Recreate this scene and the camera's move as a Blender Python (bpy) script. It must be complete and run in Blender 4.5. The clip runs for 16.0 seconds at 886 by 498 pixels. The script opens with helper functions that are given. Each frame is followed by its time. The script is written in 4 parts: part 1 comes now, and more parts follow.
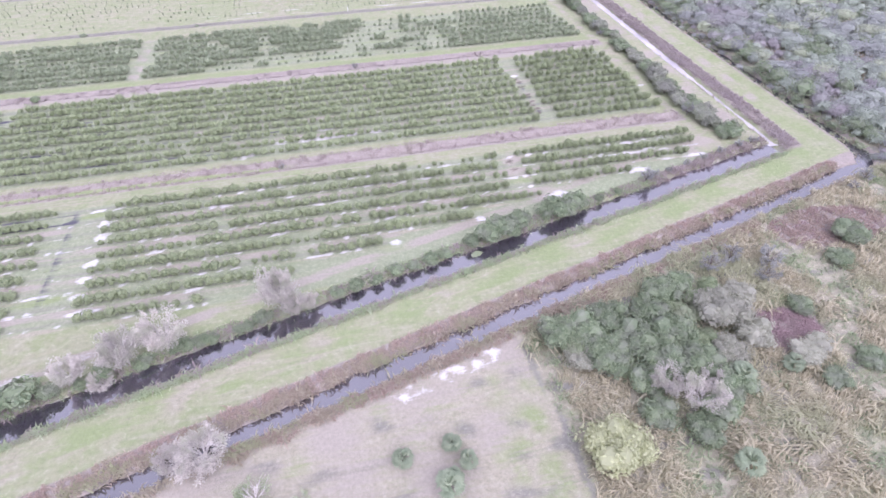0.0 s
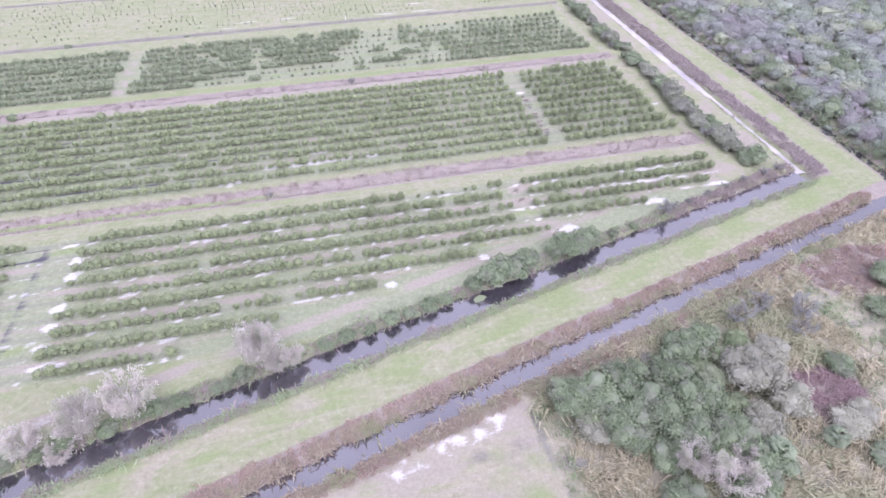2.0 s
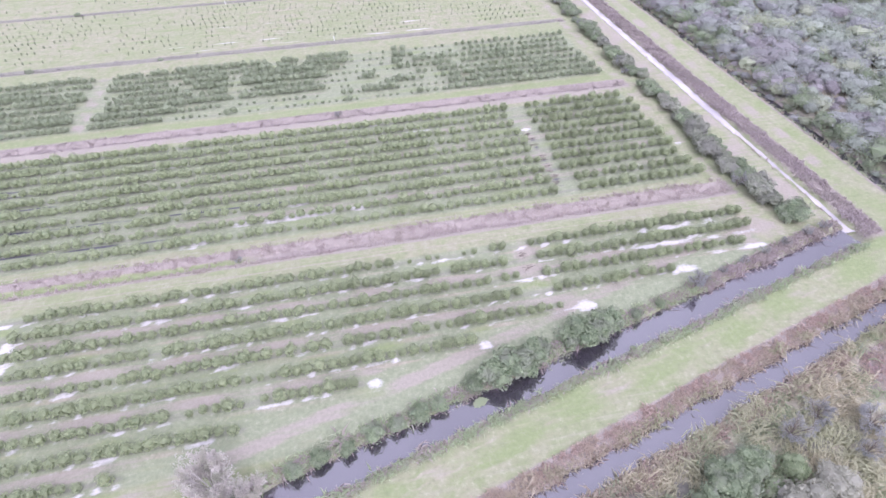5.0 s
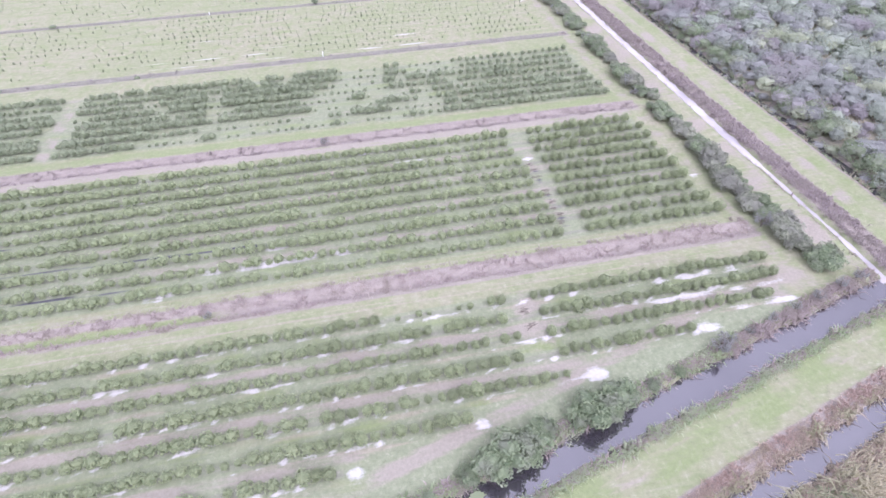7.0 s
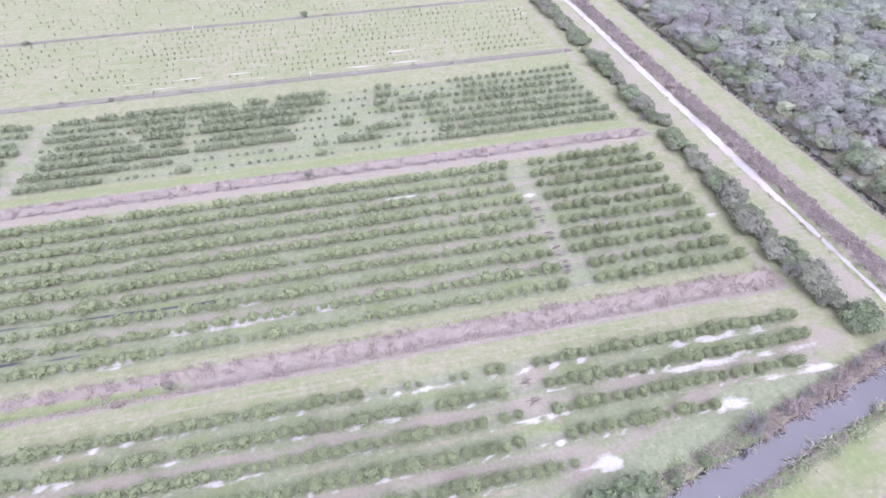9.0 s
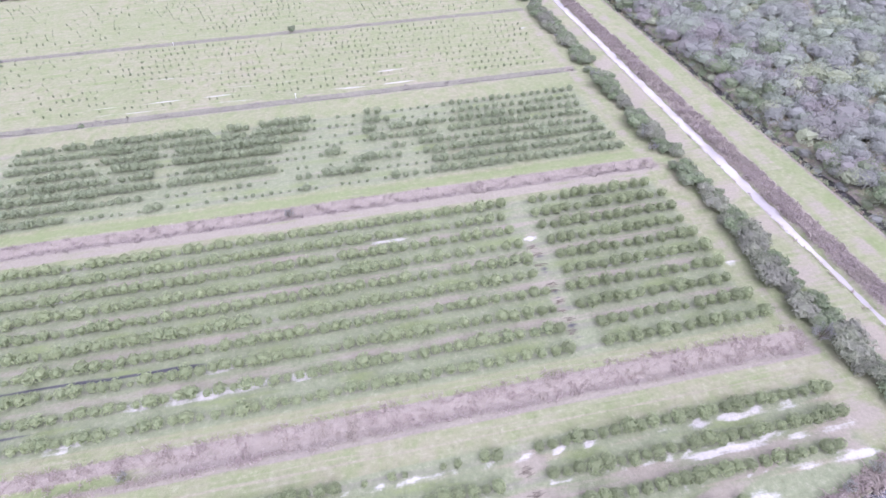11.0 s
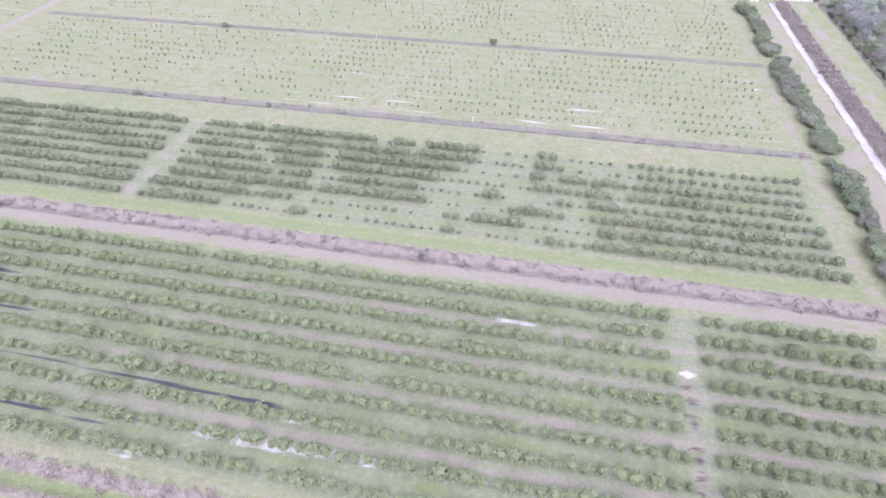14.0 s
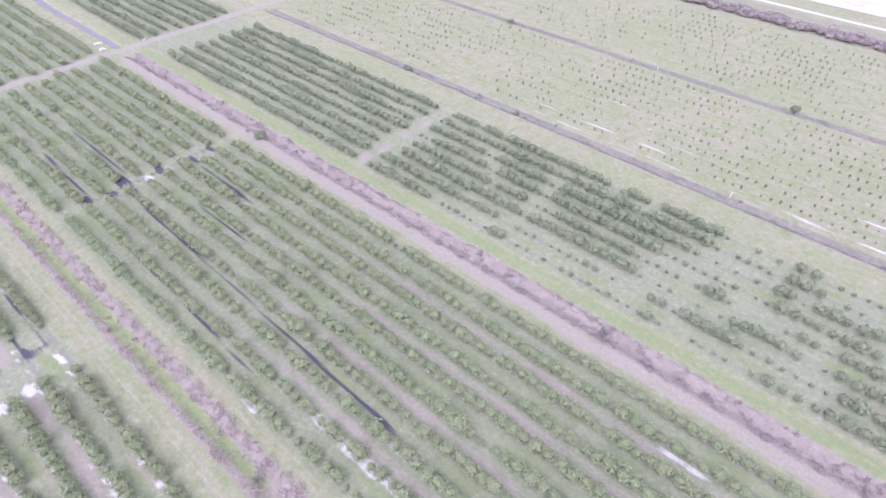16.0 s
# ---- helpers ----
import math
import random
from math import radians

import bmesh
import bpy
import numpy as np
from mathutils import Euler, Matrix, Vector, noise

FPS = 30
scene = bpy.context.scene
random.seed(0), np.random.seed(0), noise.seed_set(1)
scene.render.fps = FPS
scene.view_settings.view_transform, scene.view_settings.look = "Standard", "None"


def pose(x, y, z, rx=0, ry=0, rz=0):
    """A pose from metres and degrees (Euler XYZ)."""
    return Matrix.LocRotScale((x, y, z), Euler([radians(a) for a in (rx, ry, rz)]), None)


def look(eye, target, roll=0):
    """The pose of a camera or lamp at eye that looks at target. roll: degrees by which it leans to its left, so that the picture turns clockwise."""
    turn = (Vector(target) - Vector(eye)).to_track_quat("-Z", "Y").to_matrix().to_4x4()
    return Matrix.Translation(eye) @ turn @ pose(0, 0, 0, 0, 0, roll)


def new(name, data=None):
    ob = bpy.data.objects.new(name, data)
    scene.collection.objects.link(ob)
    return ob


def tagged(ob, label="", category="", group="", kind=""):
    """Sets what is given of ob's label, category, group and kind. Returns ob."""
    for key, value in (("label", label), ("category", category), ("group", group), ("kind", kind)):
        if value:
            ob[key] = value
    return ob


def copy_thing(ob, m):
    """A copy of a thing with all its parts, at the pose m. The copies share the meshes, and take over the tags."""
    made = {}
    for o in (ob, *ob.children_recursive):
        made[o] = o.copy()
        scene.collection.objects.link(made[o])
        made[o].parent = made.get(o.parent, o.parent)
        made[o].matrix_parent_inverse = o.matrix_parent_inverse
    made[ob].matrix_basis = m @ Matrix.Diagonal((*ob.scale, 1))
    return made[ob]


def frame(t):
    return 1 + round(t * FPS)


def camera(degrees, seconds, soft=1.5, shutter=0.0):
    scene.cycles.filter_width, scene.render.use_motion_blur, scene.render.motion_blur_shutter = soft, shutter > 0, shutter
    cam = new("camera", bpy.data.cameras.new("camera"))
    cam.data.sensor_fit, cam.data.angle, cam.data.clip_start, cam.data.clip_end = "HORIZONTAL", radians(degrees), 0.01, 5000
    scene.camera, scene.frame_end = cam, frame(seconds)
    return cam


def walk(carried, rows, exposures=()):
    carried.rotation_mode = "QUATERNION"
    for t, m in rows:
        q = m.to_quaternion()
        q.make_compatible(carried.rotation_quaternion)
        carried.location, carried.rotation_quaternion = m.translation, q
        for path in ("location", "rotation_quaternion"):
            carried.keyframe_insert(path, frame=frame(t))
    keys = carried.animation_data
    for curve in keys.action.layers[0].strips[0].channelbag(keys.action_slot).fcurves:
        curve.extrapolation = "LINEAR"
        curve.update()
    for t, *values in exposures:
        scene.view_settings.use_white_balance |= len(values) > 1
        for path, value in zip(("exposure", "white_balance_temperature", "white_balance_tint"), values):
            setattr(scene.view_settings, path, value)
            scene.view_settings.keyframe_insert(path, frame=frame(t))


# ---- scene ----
cam = camera(76.5, 16.0, soft=1.6)
METRES, EYE, TILT, LEAN, TURN = 152.2, 100.0, 0.0, 0.0, -11.1
ROWS = [
    (0.0, 0.0, 0.0, 0.0, -0.88, -41.7, 0.98),
    (0.5, 0.0021, 0.0253, -0.0008, -1.0, -41.75, 1.01),
    (1.0, 0.0044, 0.053, -0.0014, -0.89, -41.82, 1.02),
    (1.5, 0.0062, 0.0826, -0.0015, -0.64, -41.88, 1.03),
    (2.0, 0.007, 0.1132, -0.0018, -0.49, -41.91, 1.04),
    (2.5, 0.0075, 0.1452, -0.0018, -0.48, -41.96, 1.04),
    (3.0, 0.009, 0.1778, -0.0016, -0.47, -42.02, 1.08),
    (3.5, 0.0111, 0.2106, -0.0018, -0.46, -42.06, 1.1),
    (4.0, 0.0132, 0.2435, -0.0021, -0.46, -42.11, 1.11),
    (6.5, 0.0284, 0.4087, -0.0068, -0.45, -42.33, 1.18),
    (7.0, 0.0316, 0.4416, -0.0074, -0.45, -42.38, 1.19),
    (7.5, 0.0349, 0.4742, -0.0079, -0.44, -42.4, 1.23),
    (8.0, 0.0379, 0.5067, -0.0082, -0.45, -42.44, 1.25),
    (8.5, 0.0416, 0.5392, -0.0085, -0.45, -42.48, 1.28),
    (9.0, 0.0449, 0.5715, -0.0087, -0.44, -42.5, 1.28),
    (11.5, 0.0611, 0.7291, -0.0083, -0.53, -42.63, 1.33),
    (12.0, 0.0627, 0.76, -0.0083, 1.49, -42.64, 1.19),
    (12.5, 0.0635, 0.7906, -0.0083, 6.57, -42.61, 0.84),
    (13.0, 0.0653, 0.821, -0.0072, 12.3, -42.6, 0.65),
    (13.5, 0.0626, 0.8516, -0.0066, 17.37, -42.62, 0.35),
    (14.0, 0.0592, 0.8813, -0.0063, 21.93, -42.62, 0.15),
    (14.5, 0.0509, 0.9098, -0.0063, 26.84, -42.68, -0.22),
    (15.0, 0.0455, 0.9367, -0.0052, 32.84, -42.74, -0.32),
    (15.5, 0.0345, 0.9638, -0.0056, 41.59, -42.85, -0.74),
    (16.0, 0.0234, 0.9904, -0.0063, 51.87, -42.94, -0.98),
]
EXPO = 1.06
WB, WB_MID, WB_END = (5720, 29), (5740, 26), (5660, 32)
walk(cam, [(t, pose(0.3, 1.1, EYE, TILT, LEAN, TURN) @ pose(METRES * x, METRES * y, METRES * z, 90 + pitch, roll, yaw)) for t, x, y, z, yaw, pitch, roll in ROWS],
     [(0.0, EXPO, *WB), (4.0, EXPO, *WB), (8.0, EXPO + 0.03, *WB_MID), (14.0, EXPO - 0.04, *WB_MID), (16.0, EXPO - 0.06, *WB_END)])

# ---- light: bright overcast sky, a wide veiled sun ----
world = bpy.data.worlds.new("sky")
scene.world = world
world.use_nodes = True
wn = world.node_tree
sky = wn.nodes.new("ShaderNodeTexSky")
sky.sky_type, sky.sun_disc = "NISHITA", False
SUN_UP, SUN_ROUND = radians(52), radians(168)
sky.sun_elevation, sky.sun_rotation = SUN_UP, SUN_ROUND
sky.air_density, sky.dust_density, sky.ozone_density = 1.0, 6.0, 1.0
veil = wn.nodes.new("ShaderNodeHueSaturation")
veil.inputs["Saturation"].default_value = 0.25
wn.links.new(sky.outputs[0], veil.inputs["Color"])
cloud = wn.nodes.new("ShaderNodeTexNoise")
cloud.inputs["Scale"].default_value, cloud.inputs["Detail"].default_value = 1.6, 5.0
wn.links.new(wn.nodes.new("ShaderNodeTexCoord").outputs["Generated"], cloud.inputs["Vector"])
thick = wn.nodes.new("ShaderNodeMapRange")
for key, value in (("From Min", 0.32), ("From Max", 0.68), ("To Min", 0.7), ("To Max", 1.3)):
    thick.inputs[key].default_value = value
wn.links.new(cloud.outputs["Fac"], thick.inputs["Value"])
layer = wn.nodes.new("ShaderNodeHueSaturation")
layer.inputs["Color"].default_value = (6.0, 5.9, 6.4, 1)
wn.links.new(thick.outputs[0], layer.inputs["Value"])
overcast = wn.nodes.new("ShaderNodeMix")
overcast.data_type = "RGBA"
overcast.inputs[0].default_value = 0.6
wn.links.new(veil.outputs[0], overcast.inputs[6])
wn.links.new(layer.outputs[0], overcast.inputs[7])
wn.links.new(overcast.outputs[2], wn.nodes["Background"].inputs[0])
wn.nodes["Background"].inputs[1].default_value = 0.15
sun = new("sun", bpy.data.lights.new("sun", "SUN"))
sun.data.energy, sun.data.angle, sun.data.color = 0.8, radians(60), (1.0, 0.96, 0.93)
sun.matrix_world = look((math.sin(SUN_ROUND) * math.cos(SUN_UP) * 300, math.cos(SUN_ROUND) * math.cos(SUN_UP) * 300, math.sin(SUN_UP) * 300), (0, 0, 0))


# ---- materials ----
def material(name, rough=0.9):
    m = bpy.data.materials.new(name)
    m.use_nodes = True
    b = m.node_tree.nodes["Principled BSDF"]
    b.inputs["Roughness"].default_value = rough
    b.inputs["Specular IOR Level"].default_value = 0.2
    return m, m.node_tree, b


def node(tree, kind, **inputs):
    n = tree.nodes.new(kind)
    for key, value in inputs.items():
        n.inputs[key].default_value = value
    return n


def noise_of(tree, scale, detail=4.0, rough=0.55, vector=None):
    n = node(tree, "ShaderNodeTexNoise", Scale=scale, Detail=detail, Roughness=rough)
    if vector is not None:
        tree.links.new(vector, n.inputs["Vector"])
    return n.outputs["Fac"]


def sums(tree, op, a, b, clamp=False):
    n = tree.nodes.new("ShaderNodeMath")
    n.operation, n.use_clamp = op, clamp
    for i, v in enumerate((a, b)):
        if isinstance(v, (int, float)):
            n.inputs[i].default_value = v
        else:
            tree.links.new(v, n.inputs[i])
    return n.outputs[0]


def ranged(tree, value, lo, hi, to_lo=0.0, to_hi=1.0):
    n = node(tree, "ShaderNodeMapRange", **{"From Min": lo, "From Max": hi, "To Min": to_lo, "To Max": to_hi})
    n.interpolation_type = "SMOOTHSTEP"
    tree.links.new(value, n.inputs["Value"])
    return n.outputs[0]


def mixed(tree, fac, a, b):
    n = tree.nodes.new("ShaderNodeMix")
    n.data_type = "RGBA"
    for slot, v in ((0, fac), (6, a), (7, b)):
        if isinstance(v, (int, float)):
            n.inputs[slot].default_value = v
        elif isinstance(v, tuple):
            n.inputs[slot].default_value = (*v, 1)
        else:
            tree.links.new(v, n.inputs[slot])
    return n.outputs[2]


def bumped(tree, b, height, strength, distance):
    n = node(tree, "ShaderNodeBump", Strength=strength, Distance=distance)
    tree.links.new(height, n.inputs["Height"])
    tree.links.new(n.outputs[0], b.inputs["Normal"])


def ground_material():
    m, t, b = material("field_soil_and_turf", 0.95)
    pos = t.nodes.new("ShaderNodeNewGeometry").outputs["Position"]
    wide, mid, fine = noise_of(t, 0.025, 3, 0.5, pos), noise_of(t, 0.22, 5, 0.6, pos), noise_of(t, 1.3, 6, 0.75, pos)
    stretch = node(t, "ShaderNodeMapping", Scale=(0.06, 0.9, 0.5))
    t.links.new(pos, stretch.inputs["Vector"])
    streak = noise_of(t, 1.0, 5, 0.6, stretch.outputs[0])
    turf = mixed(t, ranged(t, wide, 0.35, 0.65), GRASS_DRY, GRASS)
    turf = mixed(t, ranged(t, mid, 0.38, 0.68), turf, GRASS_GREEN)
    turf = mixed(t, ranged(t, streak, 0.48, 0.75, 0.0, 0.6), turf, GRASS_PALE)
    wob = sums(t, "ADD", sums(t, "MULTIPLY", sums(t, "SUBTRACT", streak, 0.5), 1.0), sums(t, "MULTIPLY", sums(t, "SUBTRACT", fine, 0.5), 0.6))
    col = turf
    tuft = noise_of(t, 0.7, 8, 0.8, pos)
    for layer, colours in (("base", (GROVE_TURF, DRY_OR_HAZE, DARK_OR_SHADE)), ("cover", (LUSH, STRAW, LITTER_OR_SHADE)), ("soil", (DIRT, SAND_OR_SHEEN, MUD))):
        a = t.nodes.new("ShaderNodeAttribute")
        a.attribute_name = layer
        s = t.nodes.new("ShaderNodeSeparateColor")
        t.links.new(a.outputs["Color"], s.inputs[0])
        for i, c in enumerate(colours):
            k = ranged(t, sums(t, "ADD", s.outputs[i], sums(t, "MULTIPLY", wob, sums(t, "MULTIPLY", ranged(t, s.outputs[i], 0.0, 0.25), 1.0))), 0.25, 0.75)
            shade = mixed(t, ranged(t, fine, 0.3, 0.7), tuple(v * 0.88 for v in c), tuple(min(v * 1.09, 0.9) for v in c))
            col = mixed(t, k, col, shade)
        if layer != "soil":
            col = mixed(t, ranged(t, tuft, 0.5, 0.72, 0.0, 0.32), col, (0.13, 0.145, 0.09))
            col = mixed(t, ranged(t, tuft, 0.5, 0.3, 0.0, 0.24), col, (0.50, 0.48, 0.40))
    t.links.new(col, b.inputs["Base Color"])
    bumped(t, b, sums(t, "ADD", fine, tuft), 0.7, 0.35)
    return m


def leaf_material(name, dark, light, other, rough=0.6, patch=0.35):
    m, t, b = material(name, rough)
    geo = t.nodes.new("ShaderNodeNewGeometry")
    info = t.nodes.new("ShaderNodeObjectInfo")
    col = mixed(t, geo.outputs["Random Per Island"], dark, light)
    spot = noise_of(t, patch, 2, 0.5, geo.outputs["Position"])
    col = mixed(t, ranged(t, spot, 0.42, 0.68), col, other)
    hue = node(t, "ShaderNodeHueSaturation")
    t.links.new(ranged(t, info.outputs["Random"], 0, 1, 0.9, 1.1), hue.inputs["Value"])
    t.links.new(col, hue.inputs["Color"])
    t.links.new(hue.outputs[0], b.inputs["Base Color"])
    clear = t.nodes.new("ShaderNodeBsdfTranslucent")
    t.links.new(hue.outputs[0], clear.inputs["Color"])
    mix = node(t, "ShaderNodeMixShader", Fac=0.45)
    t.links.new(b.outputs[0], mix.inputs[1])
    t.links.new(clear.outputs[0], mix.inputs[2])
    t.links.new(mix.outputs[0], t.nodes["Material Output"].inputs[0])
    return m


def rough_material(name, a, c, scale, rough=0.85, bump=0.4):
    m, t, b = material(name, rough)
    pos = t.nodes.new("ShaderNodeTexCoord").outputs["Object"]
    n = noise_of(t, scale, 6, 0.65, pos)
    t.links.new(mixed(t, ranged(t, n, 0.3, 0.7), a, c), b.inputs["Base Color"])
    bumped(t, b, n, bump, 0.03)
    return m


def water_material(name, dark, light, ior):
    m, t, b = material(name, 0.03)
    b.inputs["IOR"].default_value, b.inputs["Specular IOR Level"].default_value = ior, 0.5
    pos = t.nodes.new("ShaderNodeNewGeometry").outputs["Position"]
    n = noise_of(t, 0.05, 4, 0.6, pos)
    t.links.new(mixed(t, ranged(t, n, 0.3, 0.7), dark, light), b.inputs["Base Color"])
    bumped(t, b, noise_of(t, 2.2, 3, 0.6, pos), 0.05, 0.03)
    return m


GRASS, GRASS_DRY, GRASS_GREEN, GRASS_PALE = (0.265, 0.285, 0.175), (0.305, 0.297, 0.21), (0.232, 0.27, 0.143), (0.34, 0.327, 0.26)
LUSH, STRAW, LITTER_OR_SHADE = (0.23, 0.275, 0.138), (0.29, 0.255, 0.232), (0.23, 0.225, 0.19)
DIRT, SAND_OR_SHEEN, MUD = (0.32, 0.292, 0.248), (0.55, 0.53, 0.525), (0.085, 0.083, 0.105)
GROVE_TURF, DRY_OR_HAZE, DARK_OR_SHADE = (0.25, 0.28, 0.185), (0.32, 0.30, 0.23), (0.20, 0.195, 0.17)
# the last two: milky water, paled further by a painted sky reflection
WATER, WATER_DARK, SILT_SHEEN, MILKY_SHEEN = (0.06, 0.054, 0.068), (0.04, 0.036, 0.046), (0.36, 0.34, 0.36), (0.54, 0.515, 0.525)
M_GROUND = ground_material()
M_WATER, M_MILKY_SHEEN = water_material("dark_canal_water", WATER_DARK, WATER, 3.0), water_material("milky_water_with_sky_sheen", SILT_SHEEN, MILKY_SHEEN, 1.5)
M_CITRUS = leaf_material("citrus_leaves", (0.25, 0.30, 0.18), (0.385, 0.43, 0.265), (0.31, 0.355, 0.22))
M_CITRUS_DARK = leaf_material("dark_citrus_leaves", (0.245, 0.285, 0.195), (0.37, 0.415, 0.285), (0.295, 0.34, 0.23))
M_SAPLING = leaf_material("sapling_leaves", (0.24, 0.275, 0.185), (0.34, 0.38, 0.26), (0.28, 0.32, 0.22))
M_BUSH = leaf_material("evergreen_bush_leaves", (0.205, 0.265, 0.165), (0.36, 0.42, 0.275), (0.30, 0.33, 0.25))
M_WOOD_GREEN = leaf_material("dull_woodland_leaves", (0.33, 0.375, 0.31), (0.44, 0.485, 0.40), (0.40, 0.425, 0.39), 0.75, 0.05)
M_WOOD_GREY = leaf_material("bare_woodland_twigs", (0.335, 0.345, 0.335), (0.425, 0.435, 0.425), (0.38, 0.40, 0.37), 0.85, 0.05)
M_WOOD_PALE = leaf_material("pale_yellowish_woodland_leaves", (0.40, 0.44, 0.32), (0.52, 0.56, 0.42), (0.46, 0.49, 0.38), 0.75, 0.05)
M_WOOD_PINK = leaf_material("pinkish_bare_twigs", (0.35, 0.33, 0.335), (0.46, 0.435, 0.44), (0.40, 0.395, 0.385), 0.85, 0.05)
M_SAGE = leaf_material("pale_sage_leaves", (0.35, 0.36, 0.28), (0.50, 0.50, 0.41), (0.43, 0.43, 0.36), 0.75, 0.25)
M_HEDGE = leaf_material("dull_olive_leaves", (0.26, 0.285, 0.215), (0.40, 0.42, 0.33), (0.33, 0.335, 0.29), 0.75, 0.2)
M_LICHEN = leaf_material("pale_lichen_twigs", (0.50, 0.475, 0.44), (0.72, 0.68, 0.63), (0.52, 0.53, 0.43), 0.8)
M_YELLOW = leaf_material("yellow_green_leaves", (0.39, 0.41, 0.25), (0.55, 0.57, 0.37), (0.46, 0.48, 0.31))
M_PALM = leaf_material("sage_palm_fronds", (0.22, 0.275, 0.185), (0.39, 0.44, 0.31), (0.30, 0.355, 0.25))
M_STRAW = leaf_material("dry_straw_blades", (0.325, 0.275, 0.265), (0.51, 0.445, 0.425), (0.42, 0.375, 0.335), 0.85, 0.12)
M_RUST = leaf_material("rusty_bank_blades", (0.315, 0.24, 0.205), (0.50, 0.405, 0.35), (0.40, 0.35, 0.27), 0.85, 0.12)
M_WINE = leaf_material("wine_red_dead_weeds", (0.29, 0.205, 0.21), (0.43, 0.33, 0.335), (0.36, 0.29, 0.28), 0.85, 0.2)
M_BROWN = leaf_material("brown_ditch_blades", (0.29, 0.25, 0.245), (0.44, 0.39, 0.38), (0.36, 0.325, 0.30), 0.85, 0.12)
M_DITCH = leaf_material("dark_ditch_blades", (0.20, 0.18, 0.19), (0.33, 0.295, 0.305), (0.26, 0.24, 0.235), 0.85, 0.12)
M_REED = leaf_material("brown_green_reeds", (0.28, 0.24, 0.19), (0.46, 0.41, 0.32), (0.33, 0.34, 0.22), 0.85, 0.1)
M_CANE = leaf_material("yellowed_cane_blades", (0.36, 0.34, 0.235), (0.59, 0.54, 0.40), (0.42, 0.43, 0.29), 0.8, 0.06)
M_WEED = leaf_material("bright_bank_weeds", (0.27, 0.335, 0.20), (0.42, 0.48, 0.31), (0.36, 0.39, 0.28), 0.8, 0.15)
M_BARK = rough_material("grey_brown_bark", (0.12, 0.10, 0.08), (0.26, 0.23, 0.20), 6.0)
M_PALE_BARK = rough_material("pale_dead_bark", (0.40, 0.375, 0.35), (0.58, 0.55, 0.52), 5.0)
M_WHITE = rough_material("weathered_white_paint", (0.70, 0.70, 0.70), (0.82, 0.82, 0.82), 2.0, 0.5, 0.1)
M_CONCRETE = rough_material("pale_concrete", (0.55, 0.53, 0.52), (0.75, 0.73, 0.72), 3.0)
M_STEEL = rough_material("dull_grey_metal", (0.35, 0.35, 0.36), (0.5, 0.5, 0.5), 4.0, 0.5, 0.1)

# ---- mesh helpers ----
RNG = np.random.default_rng(7)


def mesh_of(name, V, F, mat, smooth=False):
    me = bpy.data.meshes.new(name)
    V, F = np.asarray(V, np.float32), np.asarray(F, np.int32)
    me.vertices.add(len(V))
    me.vertices.foreach_set("co", V.ravel())
    me.loops.add(F.size)
    me.loops.foreach_set("vertex_index", F.ravel())
    me.polygons.add(len(F))
    me.polygons.foreach_set("loop_start", np.arange(0, F.size, F.shape[1], dtype=np.int32))
    me.polygons.foreach_set("use_smooth", np.full(len(F), smooth))
    me.update(calc_edges=True)
    me.materials.append(mat)
    return me


def part(name, bm, mat, parent=None, label=""):
    """Link a bmesh, a mesh or a pair of arrays as one mesh object under a thing."""
    if isinstance(bm, bmesh.types.BMesh):
        me = bpy.data.meshes.new(name)
        bm.to_mesh(me)
        bm.free()
        me.materials.append(mat)
    elif isinstance(bm, tuple):
        me = mesh_of(name, bm[0], bm[1], mat)
    else:
        me = bm
    ob = new(name, me)
    ob.parent = parent
    return tagged(ob, label)


def joined(pieces):
    """Several (vertices, triangles) as one."""
    n, Vs, Fs = 0, [], []
    for V, F in pieces:
        Vs.append(V)
        Fs.append(F + n)
        n += len(V)
    return np.concatenate(Vs), np.concatenate(Fs)


def scattered(variants, places, turns, sizes, which):
    """Copies of the variants in one mesh: sizes is one row (x, y, z) for each place."""
    Vs, Fs, n = [], [], 0
    for k, (V, F) in enumerate(variants):
        at = np.flatnonzero(which == k)
        if not len(at):
            continue
        c, s = np.cos(turns[at])[:, None], np.sin(turns[at])[:, None]
        P = V[None] * sizes[at][:, None, :]
        Q = np.stack([P[..., 0] * c - P[..., 1] * s, P[..., 0] * s + P[..., 1] * c, P[..., 2]], -1) + places[at][:, None, :]
        Vs.append(Q.reshape(-1, 3))
        Fs.append((F[None] + (np.arange(len(at)) * len(V))[:, None, None] + n).reshape(-1, 3))
        n += len(at) * len(V)
    return np.concatenate(Vs), np.concatenate(Fs)


def ico(level):
    bm = bmesh.new()
    bmesh.ops.create_icosphere(bm, subdivisions=level, radius=1)
    V = np.array([v.co for v in bm.verts])
    F = np.array([[v.index for v in f.verts] for f in bm.faces])
    bm.free()
    return V, F


ICO = {1: ico(1), 2: ico(2)}


def lumps(D, seed, rough):
    """A smooth uneven radius for the directions D."""
    r = np.random.default_rng(seed)
    out = np.ones(len(D))
    for _ in range(8):
        d = r.normal(size=3)
        d /= np.linalg.norm(d)
        out += rough * r.uniform(0.3, 1) * np.exp(-((1 - D @ d) / 0.25)) - rough * 0.12
    return out


